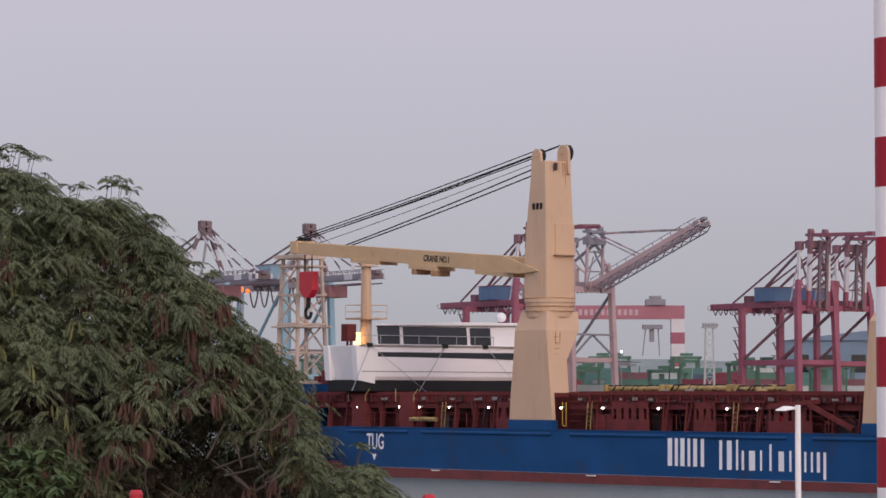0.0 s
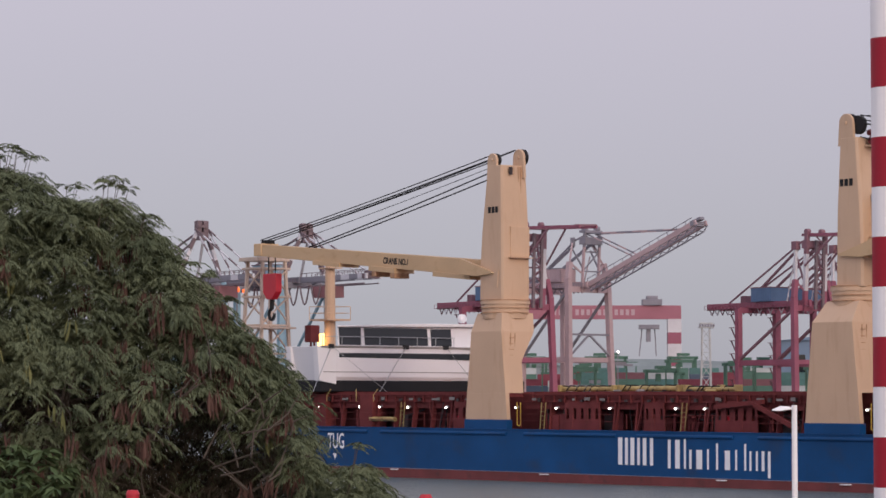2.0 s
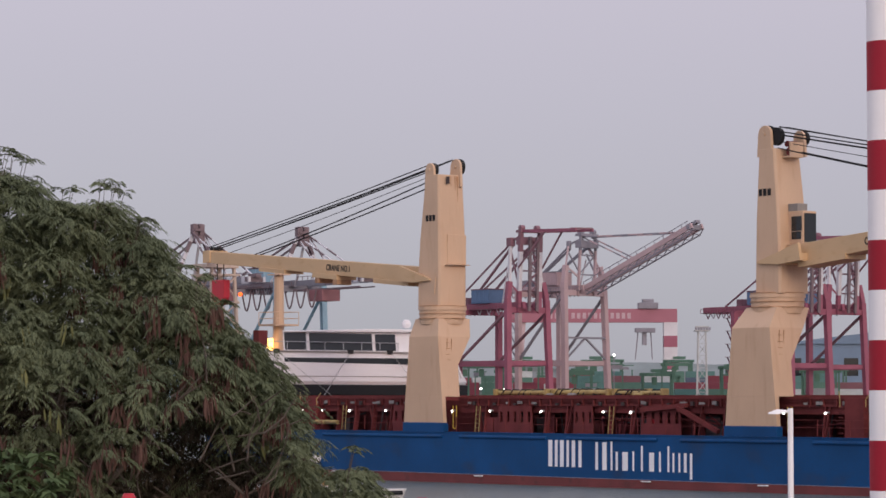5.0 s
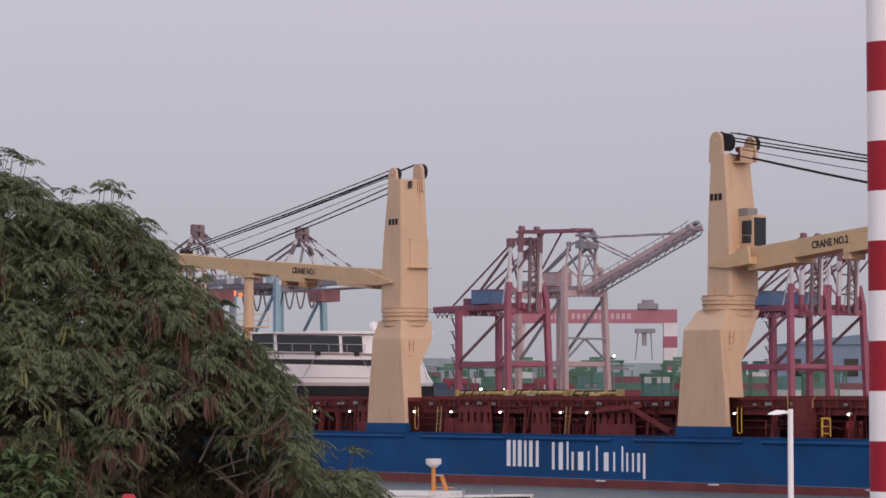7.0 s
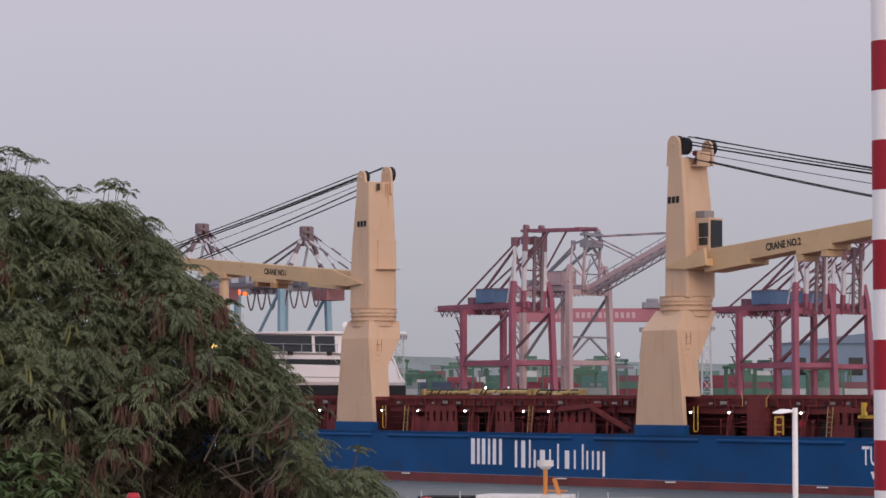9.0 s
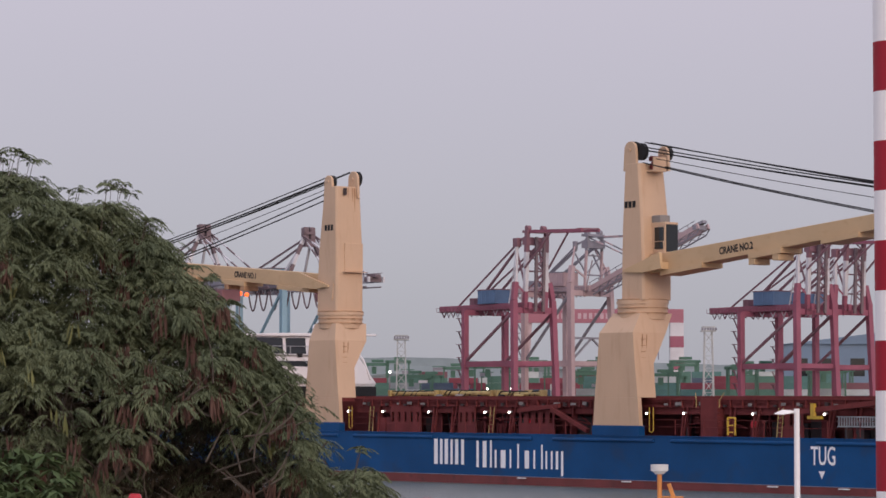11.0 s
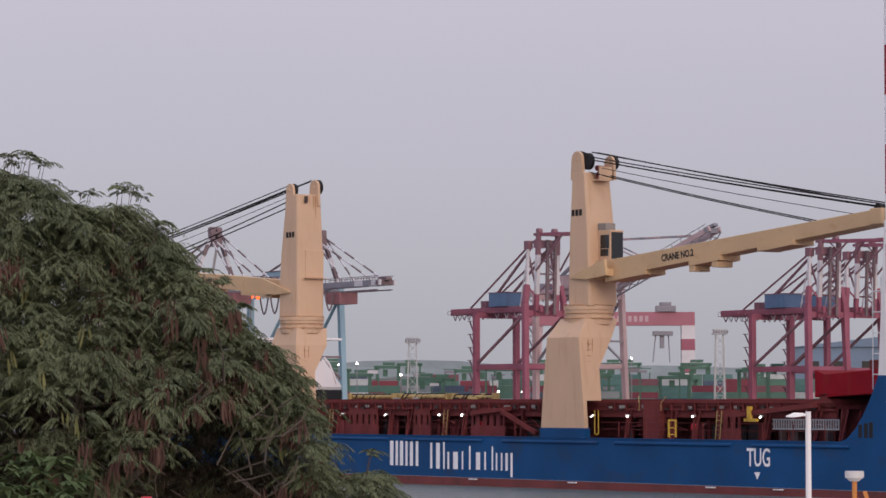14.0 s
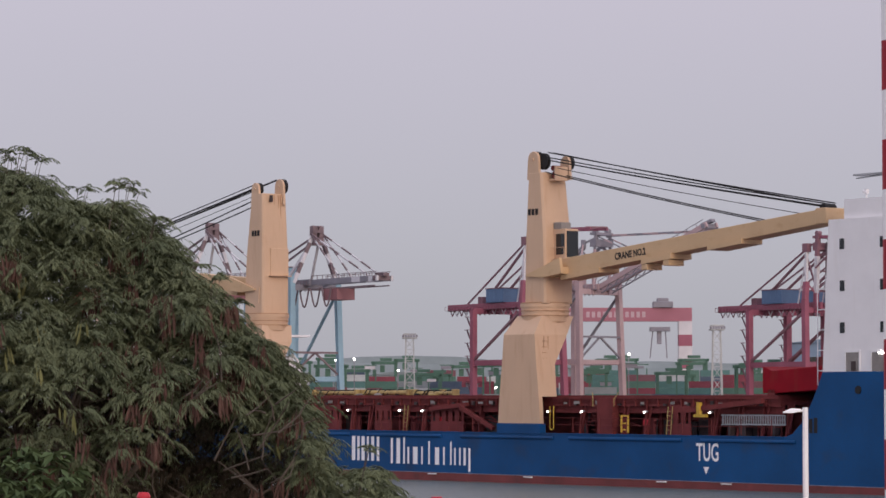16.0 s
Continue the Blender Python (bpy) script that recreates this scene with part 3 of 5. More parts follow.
part("cab_step", Shape().box(cs - 0.9, cs + 0.5, PC + 0.66, PC + 0.95, 16.12, 16.18).pipe([(cs - 0.9, PC + 0.93, 16.2), (cs - 0.9, PC + 0.93, 17.0), (cs + 0.5, PC + 0.93, 17.0)], 0.02), CREAM, c2)
part("cab_roof_unit", Shape().box(cs - 0.2, cs + 0.7, PC - 0.3, PC + 0.6, 18.36, 18.85), GREYGEAR, c2, bevel=0.04)
part("winch_platform", Shape().box(-22.3, -21.5, PC - 0.4, PC + 0.75, 21.9, 22.0).box(-22.3, -22.2, PC - 0.4, PC + 0.75, 22.0, 22.9), CREAM, c2)
part("winch_motor", Shape().tube((-22.0, PC - 0.2, 22.3), (-22.0, PC + 0.6, 22.3), 0.28, n=12).tube((-21.8, PC - 0.2, 22.8), (-21.8, PC + 0.6, 22.8), 0.2, n=10), DECK_RED, c2)
PC = -2.05
# hook block of the forward crane
hx = k1(0.955)
hb = part("hook_block", Shape().prism([(hx - 1.0, 16.0), (hx + 0.9, 16.0), (hx + 0.9, 14.5), (hx + 0.3, 13.9), (hx - 0.4, 13.9), (hx - 1.0, 14.5)], 1, PC - 0.3, PC + 0.3), SIGNAL_RED, c1, "red hook block", bevel=0.05)
hk = [(hx + 0.4 * math.sin(t), PC, 12.7 + 0.45 * math.cos(t)) for t in (math.pi * 1.55 * i / 9 for i in range(10))]
part("hook", Shape().pipe([(hx, PC, 13.95), (hx, PC, 13.1)], 0.2).pipe(hk, 0.14), BLACK, c1)
for d in (-0.5, 0.5):
    part("hook_rope", Shape().tube((hx + d, PC, 16), (hx + d, PC, zb1(0.95)), 0.05), ROPE, c1)

# lattice jib rest on the fore deck
rest = part("jib_rest", Shape().box(48.0, 52.0, -6.2, -2.2, 7.0, 7.15), PALE_CREAM, ship, "cream lattice tower that carries the jib")
part("rest_platform", Shape().box(48.2, 51.8, -6, -2.4, 11.6, 11.75), PALE_CREAM, rest)
part("rest_saddle", Shape().box(48.6, 51.4, -5.6, -2.4, 17.2, 17.5), PALE_CREAM, rest)
cor = [(-1.3, -1.3), (1.3, -1.3), (1.3, 1.3), (-1.3, 1.3)]
for dx, dy in cor:
    part("rest_leg", Shape().beam((50 + dx * 1.15, -4.2 + dy * 1.15, 7.0), (50 + dx * 0.85, -4.2 + dy * 0.85, 17.3), 0.24), PALE_CREAM, rest)
for i in range(5):
    for (ax, ay), (bx, by) in zip(cor, cor[1:] + cor[:1]):
        z = 7.2 + i * 2.35
        part("rest_strut", Shape().beam((50 + ax * 1.1, -4.2 + ay * 1.1, z), (50 + bx * 1.1, -4.2 + by * 1.1, z), 0.14), PALE_CREAM, rest)
        if i < 4:
            part("rest_brace", Shape().beam((50 + ax * 1.1, -4.2 + ay * 1.1, z), (50 + bx, -4.2 + by, z + 2.35), 0.11), PALE_CREAM, rest)
fm = part("foremast", Shape().tube((50.5, -11, 7.0), (50.5, -11, 17.6), 0.55, 0.4, n=12).box(49.2, 51.8, -12.2, -9.8, 12.4, 12.55).box(49.6, 51.4, -11.6, -10.4, 16.8, 16.9), CREAM, ship, "cream foremast with platforms")
mr = Shape()
for dx, dy in ((-1.3, -1.2), (1.3, -1.2), (1.3, 1.2), (-1.3, 1.2)):
    mr.tube((50.5 + dx, -11 + dy, 12.5), (50.5 + dx, -11 + dy, 13.6), 0.03)
for z in (13.05, 13.6):
    mr.pipe([(49.2, -12.2, z), (51.8, -12.2, z), (51.8, -9.8, z), (49.2, -9.8, z), (49.2, -12.2, z)], 0.025)
part("mast_rail", mr, CREAM, fm)
part("amber_lamp", Shape().tube((50.2, -9.9, 10.0), (50.2, -9.9, 11.3), 0.28, n=10), LAMP_AMBER, fm, "lit amber deck lamp")
part("ventilator", Shape().box(46.8, 47.7, -7.4, -6.5, 10.5, 11.9).tube((47.0, -7.0, 7.0), (47.0, -7.0, 10.5), 0.1).tube((47.5, -7.0, 7.0), (47.5, -7.0, 10.5), 0.1), DECK_RED, ship, "dark red box on legs", bevel=0.05)
random.seed(11)
for i in range(16):
    s_ = random.uniform(46.5, 52)
    y_ = random.uniform(-9, -4.5)
    part("mooring_gear", Shape().box(s_ - 0.4, s_ + 0.4, y_ - 0.4, y_ + 0.4, 7.0, 7.3 + random.random() * 0.9), DECK_RED, ship, bevel=0.04)

# ---- superstructure aft ----
sup = Shape()
sup.loft([[(-51.95, -22.0, 7.85), (-51.95, -0.06, 7.85), (-70, -0.06, 7.85), (-70, -22.0, 7.85)],
          [(-52.55, -22.0, 17.5), (-52.55, -0.06, 17.5), (-69, -0.06, 17.5), (-69, -22.0, 17.5)]])
sup.box(-68, -53.7, -21.5, -0.3, 17.5, 18.75)
house = part("superstructure", sup, WHITE, ship, "white accommodation block")
for s_ in (-53.75, -57.3, -60.8, -64.3):
    for z in (15.9, 13.25, 10.6):
        w_ = part("cabin_window", Shape().box(s_ - 0.2, s_ + 0.2, -0.25, -0.02, z - 0.32, z + 0.36), GLASS, house, bevel=0.02)
# recesses aren't cut: a flat grey panel paints the shade inside each frame
for s_, w in ((-54.65, 0.68), (-57.6, 1.35)):
    o_ = part("deck_opening", Shape().box(s_ - w, s_ - w + 0.1, -0.6, 0.0, 7.85, 9.15).box(s_ + w - 0.1, s_ + w, -0.6, 0.0, 7.85, 9.15).box(s_ - w, s_ + w, -0.6, 0.0, 9.05, 9.2), WHITE, house, "framed deck opening")
    part("opening_shade_panel", Shape().box(s_ - w + 0.1, s_ + w - 0.1, -0.3, -0.03, 7.86, 9.05), GREYGEAR, o_)
    part("opening_bollard", Shape().box(s_ - 0.3, s_ + 0.1, -0.1, 0.0, 7.9, 8.5), MACHINE, o_)
part("opening_lamp", Shape().box(-58.3, -57.0, 0.01, 0.06, 8.95, 9.05), LAMP_WHITE, house)
for s_ in (-50.4, -50.9, -51.35):
    k_ = (-48.4 - s_) / 3
    part("freeing_port", Shape().box(s_ - 0.17, s_ + 0.17, -0.2, 0.02, 3.95, 4.45 + k_ * 0.5), BLACK, hull, bevel=0.03)
part("hawse_pipe", Shape().tube((-55.2, -0.2, 6.7), (-55.2, 0.06, 6.7), 0.26, n=16), BLACK, hull)
st = Shape()
for z in (7.9, 9.2, 10.5, 11.8, 13.1):
    st.box(-51.9, -51.0, -2.2, -0.5, z, z + 0.06)
for s_, y_ in ((-51.05, -0.5), (-51.05, -2.2), (-51.8, -0.5)):
    st.tube((s_, y_, 7.0), (s_, y_, 14.0), 0.03)
part("stair_tower", st, WHITE, house)
top = Shape().box(-62, -53.9, -1.6, -0.9, 20.25, 20.36).beam((-53.9, -1.2, 20.1), (-57.2, -1.2, 20.25), 0.08).tube((-57.2, -1.2, 18.7), (-57.2, -1.2, 20.3), 0.12).tube((-61, -1.2, 18.7), (-61, -1.2, 20.3), 0.12)
part("radar_platform", top, STEEL, house)
part("search_light", Shape().tube((-55.0, -1, 18.75), (-55.0, -1, 19.1), 0.05).tube((-55.1, -1, 19.2), (-54.8, -1, 19.2), 0.16, n=12), WHITE, house)

# ---- deck cargo, each its own thing ----
CARGO = []


def cargo(name, label, category, group=""):
    ob = thing(name, label, category, group)
    CARGO.append(ob)
    return ob


# white motor yacht lying athwart the fore hatch: transom to port, its side to the stern
yacht = cargo("motor_yacht", "white motor yacht with black window bands lashed on the hatch", "yacht")
SA, SF = 36.4, 40.9
hullrings = []
for y, a_, f_, zb_, zt_ in ((-1.8, 0.0, 0.0, 6.95, 9.98), (-6, 0, 0, 6.95, 9.98), (-13, 0, 0, 6.95, 10.0), (-19.0, 0.25, 0.25, 6.95, 10.0), (-20.6, 0.7, 0.7, 6.95, 8.4), (-21.6, 1.2, 1.2, 7.0, 7.6)):
    hullrings.append([(SA + a_ + 0.35, y, zb_), (SA + a_, y, zb_ + 0.6), (SA + a_, y, zt_), (SF - f_, y, zt_), (SF - f_, y, zb_ + 0.6), (SF - f_ - 0.35, y, zb_)])
part("hull", Shape().loft(hullrings), GEL_WHITE, yacht, "white gelcoat hull", bevel=0.06)
for a_, b_ in ((SA, SA + 0.7), (SF - 0.7, SF)):
    part("hull_end", Shape().loft([[(a_, -0.25, 7.25), (b_, -0.25, 7.25), (b_, 0.0, 9.98), (a_, 0.0, 9.98)], [(a_, -1.85, 6.98), (b_, -1.85, 6.98), (b_, -1.85, 9.98), (a_, -1.85, 9.98)]]), GEL_WHITE, yacht, bevel=0.04)
part("transom", Shape().loft([[(SA + 0.66, -0.75, 7.2), (SF - 0.66, -0.75, 7.2), (SF - 0.66, -0.18, 9.95), (SA + 0.66, -0.18, 9.95)],
                              [(SA + 0.66, -1.9, 7.0), (SF - 0.66, -1.9, 7.0), (SF - 0.66, -1.9, 9.95), (SA + 0.66, -1.9, 9.95)]]), GEL_WHITE, yacht, "sloping white transom", bevel=0.03)
part("keel_band", Shape().box(SA + 0.1, SF - 0.1, -20.9, -0.4, 6.38, 7.3), KEEL_BLACK, yacht, "black underwater hull", bevel=0.1)
part("hull_window_band", Shape().loft([[(SA - 0.012, -2.1, 9.1), (SA - 0.012, -2.1, 9.45), (SA + 0.2, -2.1, 9.45), (SA + 0.2, -2.1, 9.1)], [(SA - 0.012, -17.5, 8.95), (SA - 0.012, -17.5, 9.5), (SA + 0.2, -17.5, 9.5), (SA + 0.2, -17.5, 8.95)]]), GLASS, yacht, "long black hull window")
part("deck_house", Shape().loft([[(SA + 0.5, -2.35, 10.0), (SA + 0.5, -18.5, 10.0), (SF - 0.5, -18.5, 10.0), (SF - 0.5, -5.3, 10.0)], [(SA + 0.7, -2.4, 11.5), (SA + 0.7, -18.0, 11.7), (SF - 0.7, -18.0, 11.7), (SF - 0.7, -5.2, 11.5)]]), GEL_WHITE, yacht, bevel=0.05)
for y0_, y1_ in ((-2.5, -4.6), (-4.95, -11.2), (-11.55, -13.6)):
    part("saloon_window", Shape().loft([[(SA + 0.46, y0_, 10.1), (SA + 0.46, y1_, 10.1), (SA + 0.56, y1_, 10.1), (SA + 0.56, y0_, 10.1)], [(SA + 0.62, y0_, 11.46), (SA + 0.62, y1_, 11.5), (SA + 0.7, y1_, 11.4), (SA + 0.7, y0_, 11.38)]]), GLASS, yacht, "dark saloon window")
part("roof", Shape().loft([[(SA + 0.3, -2.1, 11.5), (SF - 0.3, -4.9, 11.5), (SF - 0.3, -4.9, 11.62), (SA + 0.3, -2.1, 11.62)], [(SA + 0.3, -11, 11.62), (SF - 0.3, -11, 11.62), (SF - 0.3, -11, 11.9), (SA + 0.3, -11, 11.9)], [(SA + 0.3, -21.0, 11.75), (SF - 0.3, -21.0, 11.75), (SF - 0.3, -21.0, 11.95), (SA + 0.3, -21.0, 11.95)]]), GEL_WHITE, yacht, bevel=0.05)
part("sheer_line", Shape().box(SA - 0.02, SA + 0.1, -18, -0.6, 7.92, 7.98).box(SA - 0.06, SA + 0.1, -18.5, -0.4, 9.86, 10.02), GREYGEAR, yacht)
part("radome", Shape().ball((SA + 1.6, -15.5, 12.4), 0.42), GEL_WHITE, yacht, smooth=True)
yr = Shape().pipe([(SA + 0.12, -0.5, 10.75), (SA + 0.12, -13.6, 10.75)], 0.03)
part("guard_rail", yr, STEEL, yacht)
for i in range(8):
    part("rail_post", Shape().tube((SA + 0.12, -0.6 - i * 1.85, 9.95), (SA + 0.12, -0.6 - i * 1.85, 10.76), 0.03), STEEL, yacht)
part("stern_arch", Shape().pipe([(SA + 0.6, -19.2, 10.2), (SA + 0.6, -19.8, 9.6), (SA + 0.6, -20.6, 7.9)], 0.12), GEL_WHITE, yacht)
for y_ in (-1.3, -8.6, -12.6):
    part("fender", Shape().box(SA - 0.15, SA + 0.1, y_ - 0.25, y_ + 0.25, 9.8, 10.15), BLACK, yacht, bevel=0.05)
for y_, d in ((-1.3, 2.3), (-1.3, -4.8), (-8.6, 3.2), (-12.6, -3)):
    part("lashing_strap", Shape().beam((SA - 0.1, y_, 10.0), (SA - 0.9, y_ + d, 6.4), 0.06, 0.02), STEEL, yacht)
for y_ in (-3.0, -8.0, -13.0, -18.0):
    part("cradle", Shape().box(SA + 0.3, SF - 0.3, y_ - 0.25, y_ + 0.25, 6.38, 6.5), DECK_RED, yacht)

# long yellow lifting gear lying on the hatch cover
random.seed(31)
for a_, b_, y_, r_ in ((11.6, 5.6, -4.6, 0.17), (5.2, -1.0, -4.9, 0.19), (-1.6, -6.8, -5.0, 0.15), (9.0, 1.0, -5.6, 0.15), (3.5, -4.5, -5.5, 0.14)):
    spr = cargo("spreader_beam", "grimy yellow tubular spreader beam lashed on the hatch cover", "lifting gear", "spreader beams")
    part("beam", Shape().tube((a_, y_, 6.40 + r_), (b_, y_ + 0.2, 6.40 + r_), r_, n=12), DULL_YELLOW, spr, smooth=True)
    for e_ in (a_, b_):
        part("end_lug", Shape().box(e_ - 0.14, e_ + 0.14, y_ - 0.2, y_ + 0.4, 6.38, 6.85), DULL_YELLOW, spr, bevel=0.04)
    n_ = int((a_ - b_) / 0.8)
    for i in range(n_):
        q = a_ - (i + random.uniform(0.2, 0.8)) * (a_ - b_) / n_
        part("sling", Shape().pipe([(q + 0.3, y_ + 0.35, 6.42), (q + 0.1, y_ + 0.15, 6.46 + 2 * r_), (q - 0.25, y_ - 0.1, 6.44 + 2 * r_), (q - 0.5, y_ - 0.3, 6.42)], 0.045, 5), BLACK, spr)
for i in range(7):
    q = 10 - i * 2.4
    hp = cargo("sling_heap", "heap of dark chain slings on the hatch cover", "slings", "sling heaps")
    part("coil", Shape().ball((q, -4.0 - random.random(), 6.42), random.uniform(0.25, 0.45), 8, 6, 0.4), random.choice((BLACK, GREYGEAR, DULL_YELLOW)), hp)
# red steel hatch-handling frame before the accommodation block
gan = cargo("gantry_frame", "dark red steel hatch gantry girder", "gantry")
part("girder", Shape().loft([[(-43.2, -3.0, 6.5), (-43.2, -8.0, 6.5), (-43.2, -8.0, 8.3), (-43.2, -3.0, 8.3)], [(-44.1, -3.0, 6.5), (-44.1, -8.0, 6.5), (-44.1, -8.0, 8.0), (-44.1, -3.0, 8.0)], [(-50.5, -3.0, 6.8), (-50.5, -8.0, 6.8), (-50.5, -8.0, 8.4), (-50.5, -3.0, 8.4)]]), GANTRY_RED, gan, bevel=0.05)
part("leg", Shape().box(-44.4, -43.7, -8, -3, 6.2, 6.75), DECK_RED, gan)
part("leg", Shape().box(-49.5, -48.6, -8, -3, 5.8, 6.9), DECK_RED, gan)
part("top_plate", Shape().box(-50.5, -45.2, -9.0, -6, 8.3, 8.95), DECK_RED, gan, bevel=0.05)
gw = cargo("gangway", "folded grey aluminium gangway stowed on deck", "gangway")
for z in (4.4, 4.72, 5.02):
    part("chord", Shape().box(-47.2, -41.1, -1.3, -1.2, z, z + 0.07), STEEL, gw)
for i in range(27):
    part("rung", Shape().box(-41.2 - i * 0.23, -41.27 - i * 0.23, -1.28, -1.22, 4.4, 5.08), STEEL, gw)
part("tread_board", Shape().box(-47.0, -41.3, -1.75, -1.35, 4.42, 4.5), STEEL, gw)
for s_ in (-42.1, -46.4):
    part("foot", Shape().box(s_ - 0.1, s_ + 0.1, -1.5, -1.0, DECK + 0.02, 4.4), MACHINE, gw)

# ---- the far quay, about a kilometre off ----
QUAY = 2.6
# crane reds, pinks and pale blue have the distance haze mixed into them
CRANE_RED = paint("hazed_red_crane_paint", (0.30, 0.088, 0.136), 0.6, vary=0.15, scale=0.1, grain=1.0, bump=0.0)
CRANE_DARK = paint("hazed_dull_red_crane_paint", (0.235, 0.115, 0.145), 0.6, vary=0.15, scale=0.1, grain=1.0, bump=0.0)
CRANE_PINK = paint("hazed_pink_crane_paint", (0.47, 0.345, 0.365), 0.65, vary=0.1, scale=0.1, grain=1.0, bump=0.0)
CRANE_BLUE = paint("hazed_pale_blue_crane_paint", (0.27, 0.42, 0.52), 0.6, vary=0.1, scale=0.1, grain=1.0, bump=0.0)
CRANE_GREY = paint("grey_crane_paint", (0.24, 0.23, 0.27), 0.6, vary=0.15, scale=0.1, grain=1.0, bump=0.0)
# dark red-grey for the blue cranes' apexes and the raised booms
CRANE_RED_GREY = paint("dark_red_grey_crane_paint", (0.19, 0.135, 0.15), 0.7, vary=0.2, scale=0.3, grain=1.0, bump=0.0)
CRANE_ROSE = paint("hazed_rose_crane_paint", (0.36, 0.135, 0.18), 0.6, vary=0.1, scale=0.05, grain=1.0, bump=0.0)
LETTER_PINKISH = paint("pinkish_lettering", (0.50, 0.36, 0.40), 0.7, bump=0.0)
BAND_WHITE = paint("dull_white_band_paint", (0.62, 0.60, 0.64), 0.6, vary=0.08, scale=0.1, grain=1.0, bump=0.0)
HOUSE_BLUE = paint("machinery_house_blue", (0.11, 0.19, 0.33), 0.6, vary=0.15, scale=0.1, grain=1.0, bump=0.0)
# far buildings and hills: haze is painted into these greyed base colours
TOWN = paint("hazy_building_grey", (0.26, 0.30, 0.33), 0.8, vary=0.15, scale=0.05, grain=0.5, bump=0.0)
HILL = paint("hazed_grey_green", (0.21, 0.25, 0.26), 0.9, vary=0.2, scale=0.01, grain=0.08, bump=0.0)


def striped(name, p, q, w, n, mats, parent):
    """A post painted in bands, each band a piece."""
    p, q = Vector(p), Vector(q)
    for i in range(n):
        part(name, Shape().beam(p.lerp(q, i / n), p.lerp(q, (i + 1) / n), w), mats[i % 2], parent)


def quay_crane(label, x, y, turn, main, dark, leg, post, boom_angle, girder_z=39.0, back=20.0, reach=44.0, gauge=30.0, deep=17.0, house=HOUSE_BLUE, top=66.0, low=12.5, top_beam=True, neck=4.0, apex=False, web=True):
    """Ship-to-shore crane. Local x runs from land to water, girder along it; x = 0 at the land legs."""
    c = thing("quay_crane", label, "quay crane", "ship-to-shore cranes", at=pose(x, y, QUAY, 0, 0, turn))
    gz = girder_z - QUAY
    h = deep / 2
    for yy in (-h, h):
        part("leg", Shape().beam((0, yy, 0.8), (0, yy, gz), 1.9, 1.9), leg, c)
        part("leg", Shape().beam((gauge + 1.5, yy * 1.05, 0.8), (gauge, yy * 0.95, gz + 3), 1.9, 1.9), leg, c)
        part("sill_beam", Shape().beam((-1, yy, 1.4), (gauge + 2, yy, 1.4), 1.4, 1.6), leg, c)
        part("portal_beam", Shape().beam((0, yy, low), (gauge + 1, yy, low), 1.2, 1.9), leg, c)
        part("brace", Shape().beam((0.3, yy, low + 1), (gauge, yy, gz - 1), 0.8), leg if apex else dark, c)
        for xx in (0, gauge + 1.5):
            part("bogie", Shape().box(xx - 3, xx + 3, yy - 0.7, yy + 0.7, 0, 1.0), dark, c)
    for xx in (0, gauge):
        part("cross_beam", Shape().beam((xx, -h, gz - 0.5), (xx, h, gz - 0.5), 1.5, 2.0), main, c)
        part("cross_beam", Shape().beam((xx, -h, low), (xx, h, low), 1.2, 1.6), leg, c)
    if web:
        part("cross_brace", Shape().beam((gauge + 1, -h, low + 1), (gauge + 0.5, 0, low + 9), 0.6), dark, c)
        part("cross_brace", Shape().beam((gauge + 1, h, low + 1), (gauge + 0.5, 0, low + 9), 0.6), dark, c)
        part("cross_tie", Shape().beam((gauge + 1, -h, low + 9), (gauge + 1, h, low + 9), 0.7), dark, c)
    for yy in (-3.2, 3.2):
        part("girder", Shape().box(-back, gauge + 3, yy - 0.6, yy + 0.6, gz, gz + 2.3), main, c)
    for i in range(18):
        xx = -back + 1 + i * (back + gauge) / 18
        part("girder_hanger", Shape().beam((xx, -3.2, gz), (xx + 1.2, -3.2, gz - 1.8), 0.28).beam((xx + 1.2, -3.2, gz - 1.8), (xx + 2.4, -3.2, gz), 0.28), post if i % 2 else dark, c)
    walk_ = Shape().box(-back, gauge + 3, -5.0, -3.9, gz + 0.2, gz + 0.35)
    for i in range(30):
        xx = -back + i * (back + gauge + 3) / 29
        walk_.beam((xx, -5, gz + 0.3), (xx, -5, gz + 1.6), 0.13)
    walk_.beam((-back, -5, gz + 1.6), (gauge + 3, -5, gz + 1.6), 0.14)
    part("walkway", walk_, dark, c)
    hs = part("machinery_house", Shape().box(2, 13, -4.6, 3.4, gz + 2.4, gz + 7.2), house, c, "boxy machinery house", bevel=0.1)
    part("house_roof", Shape().box(1.8, 13.2, -4.8, 3.6, gz + 7.2, gz + 7.5), dark, hs)
    for i in range(4):
        part("house_panel", Shape().box(2.5 + i * 2.6, 4.6 + i * 2.6, -4.68, -4.6, gz + 2.9, gz + 6.7), house, hs)
    part("small_house", Shape().box(-7, -4, -2, 2, gz + 2.4, gz + 4.8), dark, c)
    tz = top - QUAY
    for yy in (-1, 1):
        if apex:
            striped("mast_post", (gauge + 0.5, yy * h * 0.9, gz + 1), (gauge + 1.5, yy * neck, tz), 1.2, 5, (post, dark), c)
            part("back_post", Shape().beam((gauge - 11, yy * 5.0, gz + 2), (gauge + 0.5, yy * neck, tz - 3), 0.8), post, c)
            part("back_stay", Shape().beam((gauge + 1, yy * neck, tz - 1.5), (-back + 6, yy * 3, gz + 2.4), 0.55), dark, c)
            part("apex_head", Shape().box(gauge + 0.2, gauge + 2.6, yy * neck - 0.9, yy * neck + 0.9, tz - 1.6, tz + 2.4), dark, c, bevel=0.2)
            continue
